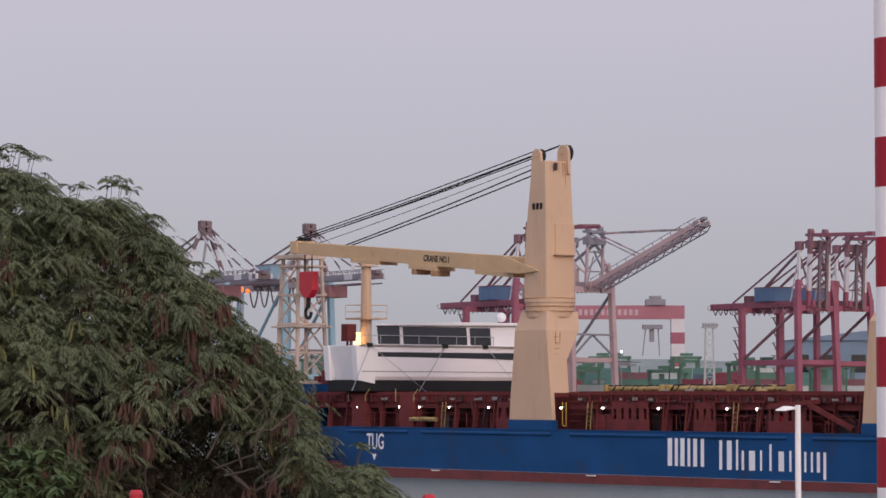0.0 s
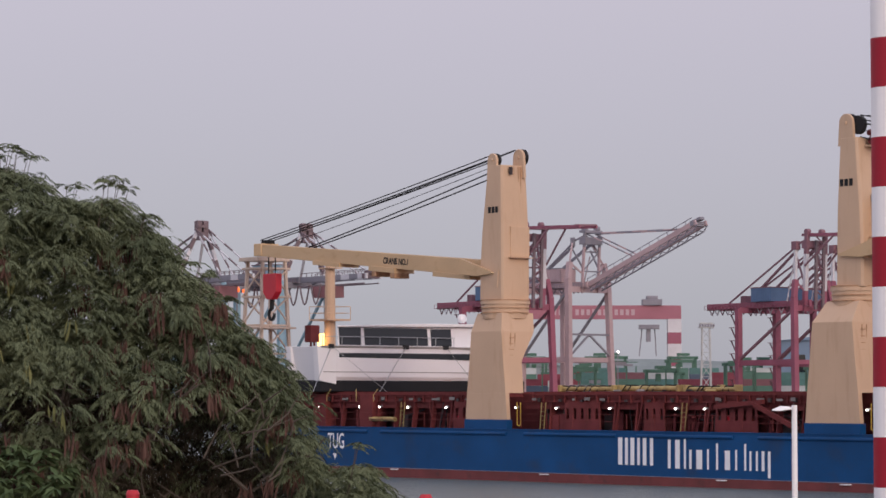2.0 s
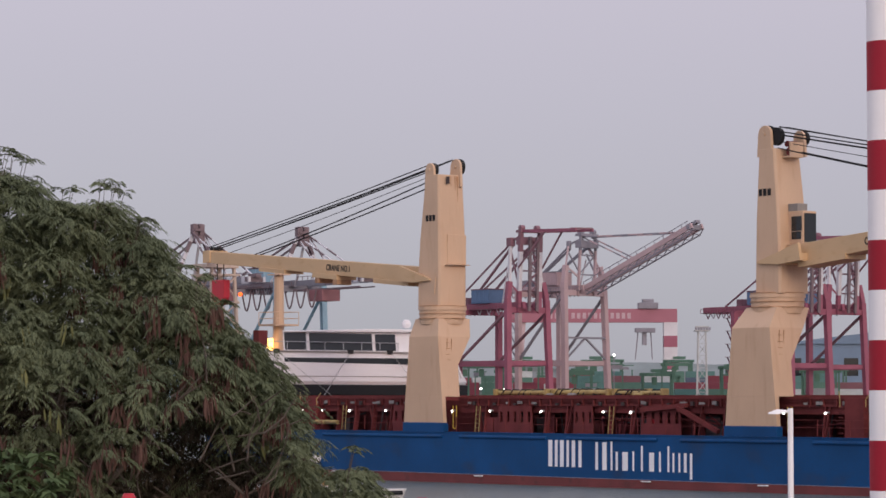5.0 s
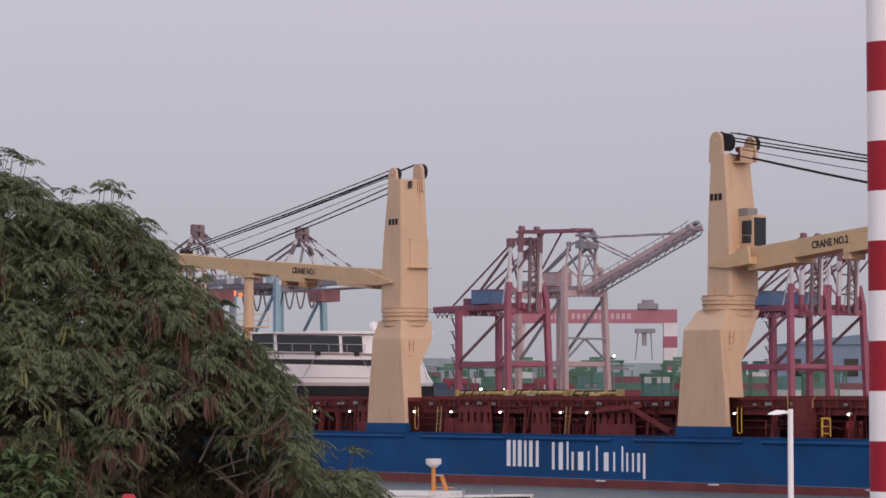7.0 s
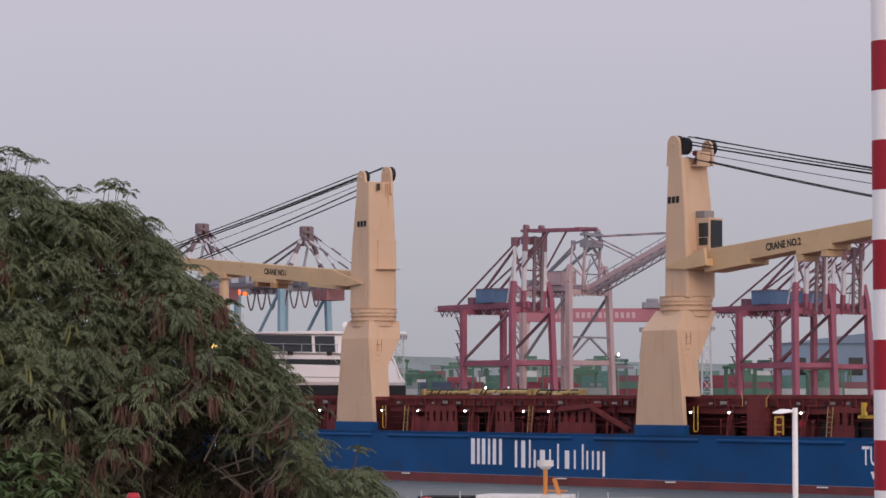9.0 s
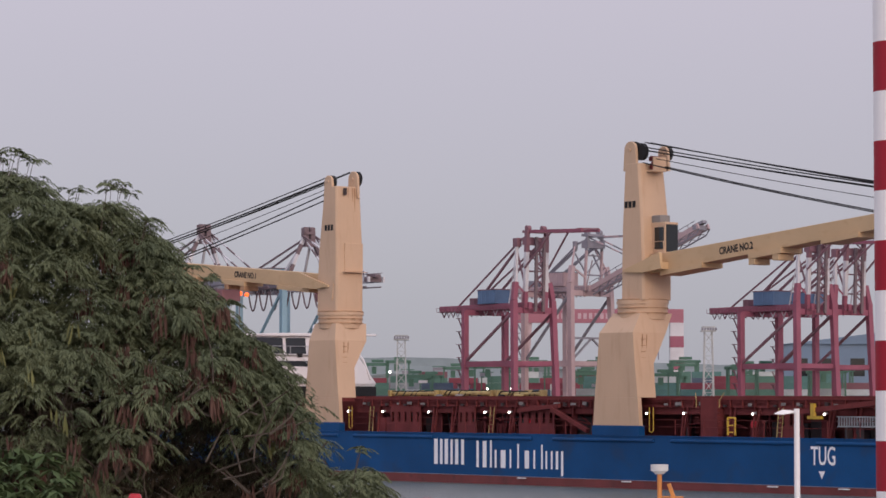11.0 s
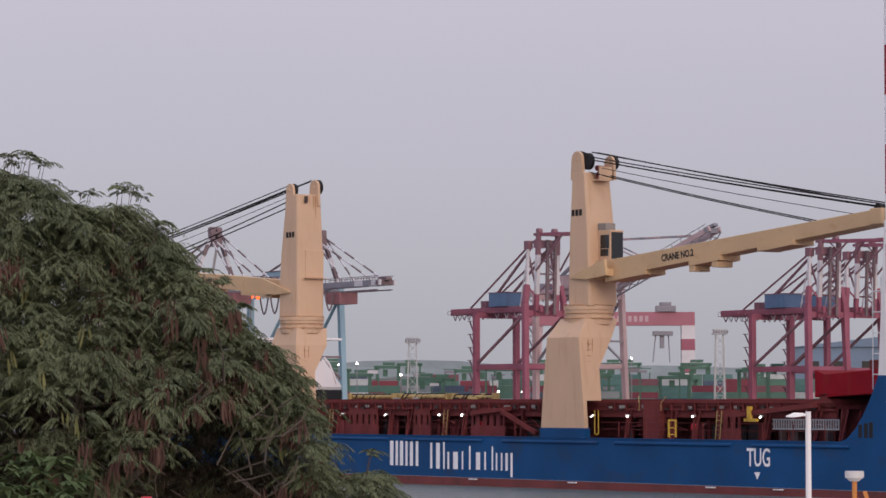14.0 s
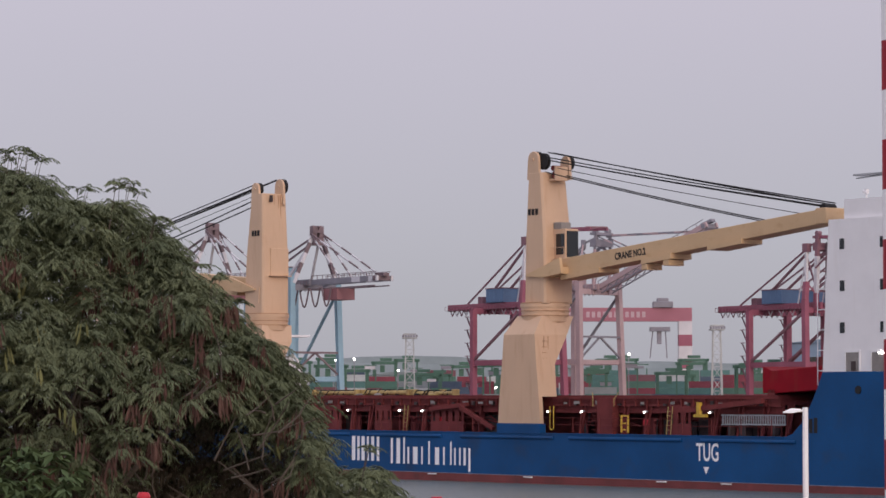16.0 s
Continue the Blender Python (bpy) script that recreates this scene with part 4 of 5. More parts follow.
        thick = 1.4 if top_beam else 0.8
        low_, top_ = Vector((gauge + 1.0, yy * 4.3, gz - 1.5)), Vector((gauge + 2.2, yy * neck, tz))
        for q0, q1, m_ in ((0, 0.27, main), (0.27, 0.76, post), (0.76, 1, dark)):
            part("mast_post", Shape().beam(low_.lerp(top_, q0), low_.lerp(top_, q1), thick), m_, c)
        part("leg_top", Shape().beam((gauge, yy * h * 0.95, gz + 3), (gauge - 0.6, yy * h * 0.82, gz + 9.2), 1.7), main, c)
        striped("back_post", (gauge - 0.8, yy * h * 0.80, gz + 9), (gauge - 3.0, yy * 4.8, tz - 3), thick * 0.68, 3, (post, post), c)
        part("back_post_head", Shape().box(gauge - 3 - thick, gauge - 3 + thick, yy * 4.7 - thick * 0.7, yy * 4.7 + thick * 0.7, tz - 4.6, tz - 1.6), dark, c, bevel=0.15)
        part("head_tie", Shape().beam((gauge - 3, yy * 4.6, tz - 3), (gauge + 2, yy * neck, tz - 1.2), 0.6), dark, c)
        part("post_tie", Shape().beam((gauge - 3, yy * 4.7, tz - 6), (gauge + 1.4, yy * 4.2, gz + 7), 0.5), dark, c)
        part("post_tie", Shape().beam((gauge - 0.6, yy * h * 0.82, gz + 9), (gauge + 1.4, yy * 4.2, gz + 5), 0.6), main, c)
        part("back_stay", Shape().beam((gauge - 3, yy * 4.6, tz - 3.5), (-back + 12, yy * 3, gz + 2.4), 0.5), dark, c)
        part("back_stay", Shape().beam((gauge - 3, yy * 4.0, tz - 4.5), (1, yy * 3, gz + 4), 0.7), dark, c)
        part("post_ladder", Shape().beam((gauge - 7, yy * 5.5, gz + 2), (gauge - 3.5, yy * 5.0, tz - 8), 0.3), post, c)
    part("mast_head", Shape().box(gauge, gauge + 3, -neck - 0.6, neck + 0.6, tz - 4.2, tz - 1.6), dark, c)
    part("mast_head", Shape().box(gauge, gauge + 3, -neck - 0.6, neck + 0.6, tz, tz + 0.9), dark, c)
    for yy in (-neck * 0.8, neck * 0.8):
        part("head_sheave", Shape().tube((gauge + 1.5, yy - 0.8, tz + 1.6), (gauge + 1.5, yy + 0.8, tz + 1.6), 1.0, n=12), dark, c)
    if not apex:
        for z in (gz + 6, gz + 13, gz + 20):
            part("mast_tie", Shape().beam((gauge + 1.5, -4.2, z), (gauge + 1.5, 4.2, z), 0.5), dark, c)
        part("mast_brace", Shape().beam((gauge + 1.4, -4.2, gz + 6), (gauge + 1.6, 4.1, gz + 13), 0.4).beam((gauge + 1.6, 4.1, gz + 13), (gauge + 1.8, -4, gz + 20), 0.4), dark, c)
    if not reach:
        # the boom, hinged up upright between the mast posts
        for yy in (-1.6, 1.6):
            part("raised_boom", Shape().beam((gauge + 3.6, yy, gz - 1), (gauge + 4.4, yy, tz - 1.5), 0.8, 1.0), CRANE_RED_GREY, c)
        for i in range(10):
            part("boom_lace", Shape().tube((gauge + 3.7 + 0.07 * i, (-1.6, 1.6)[i % 2], gz + 1 + i * 2.3), (gauge + 3.77 + 0.07 * i, (1.6, -1.6)[i % 2], gz + 3.3 + i * 2.3), 0.25, n=5), dark, c)
    if top_beam:
        part("top_beam", Shape().beam((gauge + 2, -3.5, tz + 0.5), (gauge + 34, -3.5, tz - 0.6), 0.7, 1.0), main, c)
        part("top_beam", Shape().beam((gauge + 2, 3.5, tz + 0.5), (gauge + 34, 3.5, tz - 0.6), 0.7, 1.0), main, c)
        part("top_strut", Shape().beam((gauge + 16, -3.5, tz - 0.2), (gauge + 2, -5.0, gz + 14), 0.5).beam((gauge + 16, 3.5, tz - 0.2), (gauge + 2, 5.0, gz + 14), 0.5), dark, c)
        for i in range(5):
            part("top_tie", Shape().beam((gauge + 5 + i * 6.5, -3.5, tz), (gauge + 8 + i * 6.5, 3.5, tz), 0.5), dark, c)
    # boom with its stays
    ca, sa = math.cos(radians(boom_angle)), math.sin(radians(boom_angle))
    b0 = Vector((gauge + 3, 0, gz + 1.2))
    at = lambda d, yy=0, up=0: (b0.x + d * ca - up * sa, yy, b0.z + d * sa + up * ca)
    if reach:
        for yy in (-2.8, 2.8):
            n = 8
            for i in range(n):
                q0, q1 = reach * i / n, reach * (i + 1) / n
                part("boom", Shape().beam(at(q0, yy), at(q1, yy), 0.8, 1.8), main if i % 2 == 0 or i < 4 else post, c)
            for i in range(12):
                q0, q1 = reach * i / 12, reach * (i + 1) / 12
                if boom_angle > 5:
                    part("boom_lattice", Shape().beam(at(q0, yy, -1.0), at((q0 + q1) / 2, yy, -2.4), 0.3).beam(at((q0 + q1) / 2, yy, -2.4), at(q1, yy, -1.0), 0.3), dark, c)
                part("boom_rail_post", Shape().beam(at(q0, yy, 0.9), at(q0, yy, 2.2), 0.2), dark, c)
            part("boom_rail", Shape().beam(at(0, yy, 2.2), at(reach * 0.98, yy, 2.2), 0.2), dark, c)
            part("boom_chord", Shape().beam(at(0, yy, -2.4), at(reach * 0.96, yy, -2.4), 0.4), dark, c)
        part("boom_tip", Shape().beam(at(reach - 1.5, -3.4), at(reach - 1.5, 3.4), 1.6).beam(at(reach - 4, 0, 1.5), at(reach + 1, 0, 1.2), 2.2, 1.0), dark, c)
        for d in (reach * 0.42, reach * 0.85):
            for yy in (-2.4, 2.4):
                striped("fore_stay", (gauge + 1.5, yy, tz - 0.3), at(d, yy, 1.0), 0.45, 6, (dark, post), c)
    if reach and boom_angle < 5:
        for i in range(10):
            d = -36 + i * 7.5
            p, q = Vector(at(d, -4.2, -2.0)), Vector(at(d + 6.5, -4.2, -2.0))
            pts = [p.lerp(q, k / 8) - Vector((0, 0, 6.5 * math.sin(math.pi * k / 8))) for k in range(9)]
            if d < reach * 0.3:
                part("festoon_cable", Shape().pipe(pts, 0.3, 5), dark, c)
        part("trolley_cab", Shape().box(b0.x + 9, b0.x + 18, -3.5, 3.5, gz - 5.2, gz - 1.4), CRANE_DULL, c, "dull red trolley house", bevel=0.1)
    for i in range(7):
        z = 3 + i * 4.6
        part("stair_flight", Shape().beam((-1.6, -h, z), (-4.2, -h, z + 4.0), 0.5, 0.2).box(-4.6, -1.2, -h - 0.8, -h + 0.8, z + 4.0, z + 4.2), dark, c)
    return c


CRANE_DULL = paint("dull_brick_red_paint", (0.30, 0.13, 0.14), 0.6, vary=0.15, scale=0.1, grain=1.0, bump=0.0)
RED_LABEL = "dull red ship-to-shore crane with banded posts and blue machinery house"
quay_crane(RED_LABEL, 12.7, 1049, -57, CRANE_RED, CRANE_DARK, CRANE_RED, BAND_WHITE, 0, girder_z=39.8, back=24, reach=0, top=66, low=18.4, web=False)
quay_crane("haze-tinted pink ship-to-shore crane with its boom half raised", 35.0, 1078, -45, CRANE_PINK, CRANE_GREY, CRANE_PINK, CRANE_PINK, 22.0, girder_z=47.2, back=14, reach=54, gauge=22, deep=22, top=67, house=CRANE_PINK, low=19, top_beam=False)
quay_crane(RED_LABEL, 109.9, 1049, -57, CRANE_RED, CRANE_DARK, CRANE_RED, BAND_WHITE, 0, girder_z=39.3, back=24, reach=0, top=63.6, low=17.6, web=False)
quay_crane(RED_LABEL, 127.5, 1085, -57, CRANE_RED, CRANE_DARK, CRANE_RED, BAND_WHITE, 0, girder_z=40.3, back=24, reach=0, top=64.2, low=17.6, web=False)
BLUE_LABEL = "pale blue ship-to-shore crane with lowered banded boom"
quay_crane(BLUE_LABEL, -101.2, 1040, -57, CRANE_GREY, CRANE_RED_GREY, CRANE_BLUE, BAND_WHITE, 0, girder_z=46.8, back=22, reach=40, deep=19, top=66.0, house=CRANE_BLUE, top_beam=False, neck=1.3, apex=True)
quay_crane(BLUE_LABEL, -65.4, 1040, -57, CRANE_GREY, CRANE_RED_GREY, CRANE_BLUE, BAND_WHITE, 0, girder_z=46.8, back=22, reach=43, deep=19, top=65.0, house=CRANE_BLUE, top_beam=False, neck=1.3, apex=True)

# shipyard goliath crane behind, twice as far
gol = thing("goliath_crane", "pink-red shipyard gantry crane with pale pinkish marks", "gantry crane", at=pose(0, 2098, QUAY))
GZ = 63.5
# girder's rose colour has the haze of its distance painted in
gm = part("main_girder", Shape().box(48, 165.5, -4, 4, GZ, GZ + 9.6), CRANE_ROSE, gol, "red box girder, paled to pink for haze")
for i in range(16):
    if i != 4:
        part("lettering_bar", Shape().box(71 + i * 3.95, 73.4 + i * 3.95, -4.06, -3.99, GZ + 2.7, GZ + 6.8), LETTER_PINKISH, gol)
for z0, z1, m_ in ((0, 8, BAND_WHITE), (8, 30, BAND_WHITE), (30, 36, CRANE_RED), (36, 46, BAND_WHITE), (46, 54, CRANE_RED), (54, 63.5, BAND_WHITE)):
    part("leg_band", Shape().hexa([(156, -5, z0), (165.5, -5, z0), (165.5, 5, z0), (156, 5, z0)], [(156, -5, z1), (165.5, -5, z1), (165.5, 5, z1), (156, 5, z1)]), m_, gol)
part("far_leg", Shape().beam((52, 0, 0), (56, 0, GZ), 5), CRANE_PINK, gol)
part("upper_trolley", Shape().box(138, 152, -6, 6, GZ + 9.6, GZ + 14).box(141, 149, -5, 5, GZ + 14, GZ + 16.5), CRANE_GREY, gol, bevel=0.4)
part("lower_trolley", Shape().box(136, 150, -5, 5, GZ - 7, GZ - 4).box(141, 144, -3, 3, GZ - 16, GZ - 7).beam((138, 0, GZ - 7), (136, 0, GZ - 26), 0.8).beam((147, 0, GZ - 7), (148, 0, GZ - 26), 0.8), CRANE_GREY, gol)


# floodlight masts
def light_mast(x, y, h):
    c = thing("light_mast", "grey lattice floodlight mast on the quay", "light mast", "floodlight masts", at=pose(x, y, QUAY))
    w = 1.3
    for a_, b_ in ((-w, -w), (w, -w), (w, w), (-w, w)):
        part("leg", Shape().beam((a_ * 1.5, b_ * 1.5, 0), (a_, b_, h), 0.4), STEEL, c)
    for i in range(7):
        z = h * i / 7
        part("lattice", Shape().beam((-w * 1.3, -w, z), (w * 1.2, -w, z + h / 7), 0.22).beam((w * 1.3, -w, z), (-w * 1.2, -w, z + h / 7), 0.22).beam((-w * 1.4, -w, z), (w * 1.4, -w, z), 0.22), STEEL, c)
    part("lamp_ring", Shape().box(-2.6, 2.6, -2.6, 2.6, h, h + 0.5).box(-2.3, 2.3, -2.3, 2.3, h + 1.4, h + 1.9), STEEL, c)
    for i in range(6):
        part("floodlight", Shape().box(-2.6 + i * 0.95, -1.9 + i * 0.95, -2.8, -2.2, h + 0.5, h + 1.4), CRANE_GREY, c)


light_mast(91.6, 1049, 30.0)
light_mast(-17.0, 1049, 27.0)
light_mast(88.0 - 175, 1060, 27.0)

# container stacks
BOX_COLOURS = [paint("container_" + n_, c_, 0.7, vary=0.15, scale=0.3, grain=2, bump=0.0) for n_, c_ in (
    ("green", (0.09, 0.19, 0.15)), ("maroon", (0.20, 0.085, 0.105)), ("navy", (0.075, 0.105, 0.16)), ("teal", (0.09, 0.20, 0.19)), ("grey", (0.26, 0.29, 0.31)), ("red", (0.24, 0.05, 0.075)), ("white", (0.50, 0.53, 0.54)))]
random.seed(21)
box_mesh = Shape().box(-6.0, 6.0, -1.22, 1.22, 0, 2.55)
for i in range(15):
    box_mesh.box(-5.8 + i * 0.8, -5.45 + i * 0.8, -1.26, -1.22, 0.25, 2.35)
box_mesh.box(-6.0, -5.85, -1.27, 1.27, 0, 2.6).box(5.85, 6.0, -1.27, 1.27, 0, 2.6)
BOX_ME = []
for m_ in BOX_COLOURS:
    me = box_mesh.mesh("shipping_container")
    me.materials.append(m_)
    BOX_ME.append(me)
NAMES = ("green", "maroon", "navy", "teal", "grey", "red", "white")
for row, (y_, x0, n_, hmax) in enumerate(((1110, -60, 19, 4), (1160, -80, 21, 6), (1230, -95, 21, 7))):
    for i in range(n_):
        hgt = random.randint(hmax - 1, hmax)
        base = random.choice((0, 1, 2, 3, 4, 5, 1, 0))
        for k in range(hgt):
            j = base if random.random() < 0.35 else random.choice((0, 1, 2, 3, 4, 5, 6))
            ob = tagged(new("shipping_container", BOX_ME[j]), "weathered %s shipping container in a yard stack" % NAMES[j], "container", "yard containers")
            ob.matrix_basis = pose(x0 + i * 12.6, y_, QUAY + k * 2.6)


# rubber-tyred yard gantries
RTG = paint("yard_gantry_green", (0.075, 0.165, 0.12), 0.7, vary=0.15, scale=0.1, grain=1, bump=0.0)


def yard_gantry(x, y, h, span):
    c = thing("yard_gantry", "green rubber-tyred yard gantry crane", "gantry crane", "yard gantries", at=pose(x, y, QUAY))
    for xx in (0, span):
        for yy in (-4, 4):
            part("leg", Shape().beam((xx, yy, 1.2), (xx, yy, h), 0.7), RTG, c)
        part("sill", Shape().beam((xx, -5, 1.5), (xx, 5, 1.5), 1.0), RTG, c)
        part("wheel", Shape().tube((xx - 0.4, -4, 0.8), (xx + 0.4, -4, 0.8), 0.8, n=12), BLACK, c)
        part("wheel", Shape().tube((xx - 0.4, 4, 0.8), (xx + 0.4, 4, 0.8), 0.8, n=12), BLACK, c)
    for yy in (-4, 4):
        part("girder", Shape().beam((-1, yy, h), (span + 1, yy, h), 0.7, 1.2), RTG, c)
    part("trolley", Shape().box(span * 0.3, span * 0.3 + 5, -4, 4, h + 0.9, h + 2.0), RTG, c)
    part("cab", Shape().box(span * 0.3, span * 0.3 + 2, -3, -1, h - 4, h - 1), RTG, c)


random.seed(5)
for i in range(34):
    yard_gantry(-85 + i * 8.0 + random.uniform(-3, 3), (1132, 1178, 1260, 1280)[i % 4], random.uniform(15, 19) + 5 * (i % 4 > 1), random.choice((9, 11, 13)))

# reefer racks and cabins between the stacks
for i in range(18):
    c = thing("yard_cabin", "small pale steel cabin on a frame in the container yard", "cabin", "yard cabins", at=pose(-80 + i * 9.6 + random.uniform(-4, 4), random.choice((1104, 1150, 1220)), QUAY))
    z_ = random.uniform(7, 19)
    part("frame", Shape().beam((0, 0, 0), (0, 0, z_), 0.5).beam((4, 0, 0), (4, 0, z_), 0.5), RTG, c)
    part("cabin", Shape().box(-0.6, random.uniform(2.2, 4.6), -1, 1, z_, z_ + random.uniform(0.8, 1.5)), random.choice((BAND_WHITE, CRANE_GREY, RTG)), c)
    part("cabin_roof", Shape().box(-0.9, 4.6, -1.2, 1.2, z_ + 1.5, z_ + 1.8), RTG, c)

# yard lamps and sheds, and the hills behind
for x_, z_ in ((60.3, 23.8), (5.0, 37.0), (13.4, 12.0), (21.8, 12.0), (-21.0, 18.0), (-43.0, 21.5), (-36.5, 22.0)):
    c = thing("yard_lamp", "lit white yard lamp on a thin post", "lamp", "yard lamps", at=pose(x_, 1046, 0))
    part("post", Shape().beam((0, 0, QUAY), (0, 0, z_), 0.3), CRANE_GREY, c)
    part("lamp", Shape().ball((0, -0.4, z_ + 0.4), 0.38), LAMP_WHITE, c, "lit lamp")
hz = thing("crane_beacon", "lit orange lamp cluster on a crane girder", "lamp", at=pose(-73.0, 1030, 0))
part("post", Shape().beam((0, 0, QUAY), (0, 0, 44.5), 0.4), CRANE_GREY, hz)
part("lamp", Shape().ball((0, -0.6, 45.5), 1.1).ball((2.6, -0.6, 45.0), 0.8), LAMP_ORANGE, hz, "lit orange lamp")
random.seed(9)


SHED_BLUE = paint("dull_blue_shed_cladding", (0.17, 0.24, 0.34), 0.7, vary=0.12, scale=0.05, grain=0.5, bump=0.0)


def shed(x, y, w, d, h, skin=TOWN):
    c = thing("warehouse", "grey-blue warehouse behind the container yard, coloured as if in haze", "building", "far buildings", at=pose(x, y, QUAY))
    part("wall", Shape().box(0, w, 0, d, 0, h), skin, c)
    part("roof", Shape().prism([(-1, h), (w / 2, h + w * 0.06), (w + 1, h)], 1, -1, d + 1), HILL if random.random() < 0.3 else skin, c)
    for i in range(int(w / 12)):
        part("window", Shape().box(4 + i * 12, 10 + i * 12, -0.15, 0, h * 0.55, h * 0.8), GLASS, c)


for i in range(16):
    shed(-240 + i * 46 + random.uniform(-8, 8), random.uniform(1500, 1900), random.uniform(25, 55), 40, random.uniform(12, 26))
shed(141, 1250, 90, 30, 30, SHED_BLUE)
hills = Shape()
random.seed(3)
for k in range(3):
    y_ = 3000 + k * 300
    prof = [(-1500 + i * 60, 48 + k * 6 + 14 * noise.noise((i * 0.23, k * 3.1, 0)) + 5 * noise.noise((i * 0.9, k, 2))) for i in range(51)]
    for (x0, z0), (x1, z1) in zip(prof, prof[1:]):
        hills.hexa([(x0, y_, 0), (x1, y_, 0), (x1, y_ + 200, 0), (x0, y_ + 200, 0)], [(x0, y_ + 60, z0), (x1, y_ + 60, z1), (x1, y_ + 140, z1), (x0, y_ + 140, z0)])
tagged(part("distant_hills", hills, HILL), "low wooded hills on the horizon, haze in their colour", "hills", kind="structure")

# ---- near the camera ----
POLE_WHITE = paint("white_mast_paint", (0.92, 0.91, 0.93), 0.45, vary=0.03, scale=1.0, grain=20, bump=0.002)
POLE_RED = paint("red_mast_paint", (0.34, 0.004, 0.022), 0.65, vary=0.06, scale=1.0, grain=20, bump=0.002)
mast = thing("striped_mast", "tall red and white banded steel mast on the bank", "mast", at=pose(6.03, 40, 1.0))
for i in range(1, 22):
    z0 = i * 0.674 - 0.701
    part("band", Shape().tube((0, 0, max(z0, 0)), (0, 0, z0 + 0.674), 0.285, n=40), POLE_RED if i % 2 == 0 else POLE_WHITE, mast, smooth=True)
lampp = thing("street_lamp", "slim white street lamp with a short arm", "street lamp", at=pose(7.02, 60, 1.0))
part("pole", Shape().tube((0, 0, 0), (0, 0, 4.45), 0.064, 0.056, n=16), POLE_WHITE, lampp, smooth=True)
part("arm", Shape().tube((0, 0, 4.38), (-0.16, 0, 4.38), 0.03), POLE_WHITE, lampp)
part("lamp_head", Shape().loft([[(-0.1, -0.09, 4.36), (-0.1, 0.09, 4.36), (-0.1, 0.07, 4.42), (-0.1, -0.07, 4.42)], [(-0.28, -0.12, 4.33), (-0.28, 0.12, 4.33), (-0.28, 0.06, 4.43), (-0.28, -0.06, 4.43)], [(-0.45, -0.08, 4.335), (-0.45, 0.08, 4.335), (-0.45, 0.05, 4.36), (-0.45, -0.05, 4.36)]]), POLE_WHITE, lampp, bevel=0.01)
for x_, top_ in ((-1.48, 5.05), (-0.1, 5.03)):
    bo = thing("red_post", "red painted post with a rounded cap", "post", "red posts", at=pose(x_, 14, 3.0))
    part("shaft", Shape().tube((0, 0, 0), (0, 0, top_ - 3.02), 0.031, n=16), SIGNAL_RED, bo, smooth=True)
    part("cap", Shape().tube((0, 0, top_ - 3.02), (0, 0, top_ - 3.0), 0.034, 0.024, n=16), SIGNAL_RED, bo, smooth=True)

# small work boat passing this side of the ship
BOAT_WHITE = paint("worn_white_boat_paint", (0.66, 0.65, 0.64), 0.5, vary=0.12, rust=0.4)
ORANGE = paint("orange_boat_paint", (0.62, 0.24, 0.06), 0.5, vary=0.1)
boat = thing("work_boat", "small white work boat with orange mast and radar drum", "boat")
part("hull", Shape().loft([[(-5.4, -1.4, -0.4), (-5.4, 1.4, -0.4), (-5.4, 1.5, 1.75), (-5.4, -1.5, 1.75)], [(0, -1.5, -0.4), (0, 1.5, -0.4), (0, 1.6, 1.8), (0, -1.6, 1.8)], [(3.4, -0.1, -0.4), (3.4, 0.1, -0.4), (4.3, 0.15, 1.9), (4.3, -0.15, 1.9)]]), BOAT_WHITE, boat, bevel=0.05)
part("gunwale_fender", Shape().tube((-5.4, -1.6, 1.62), (0, -1.72, 1.65), 0.09).tube((0, -1.72, 1.65), (4.2, -0.25, 1.72), 0.09), BLACK, boat)
part("cargo_hatch", Shape().box(-5.0, -3.0, -1.0, 1.0, 1.76, 1.92), BLACK, boat)
for x_ in (-4.8, -3.2, 1.6, 2.8):
    part("deck_post", Shape().tube((x_, -1.2, 1.75), (x_, -1.2, 2.15), 0.03), STEEL, boat)
part("cabin_roof", Shape().box(-2.6, 1.0, -1.1, 1.1, 1.8, 2.0).box(-2.4, 0.8, -1.0, 1.0, 1.7, 1.85), BOAT_WHITE, boat, bevel=0.05)
part("mast", Shape().tube((0, 0, 1.8), (0, 0, 3.0), 0.09, n=10), ORANGE, boat)
part("mast_stay", Shape().beam((0.65, 0, 1.8), (0.35, 0, 2.65), 0.14).tube((0.1, 0, 2.15), (0.9, 0, 2.15), 0.03), ORANGE, boat)
part("radar_drum", Shape().tube((0, 0, 3.0), (0, 0, 3.12), 0.16, 0.28, n=16).tube((0, 0, 3.12), (0, 0, 3.36), 0.33, 0.33, n=20), BOAT_WHITE, boat, "white radar drum", smooth=True)


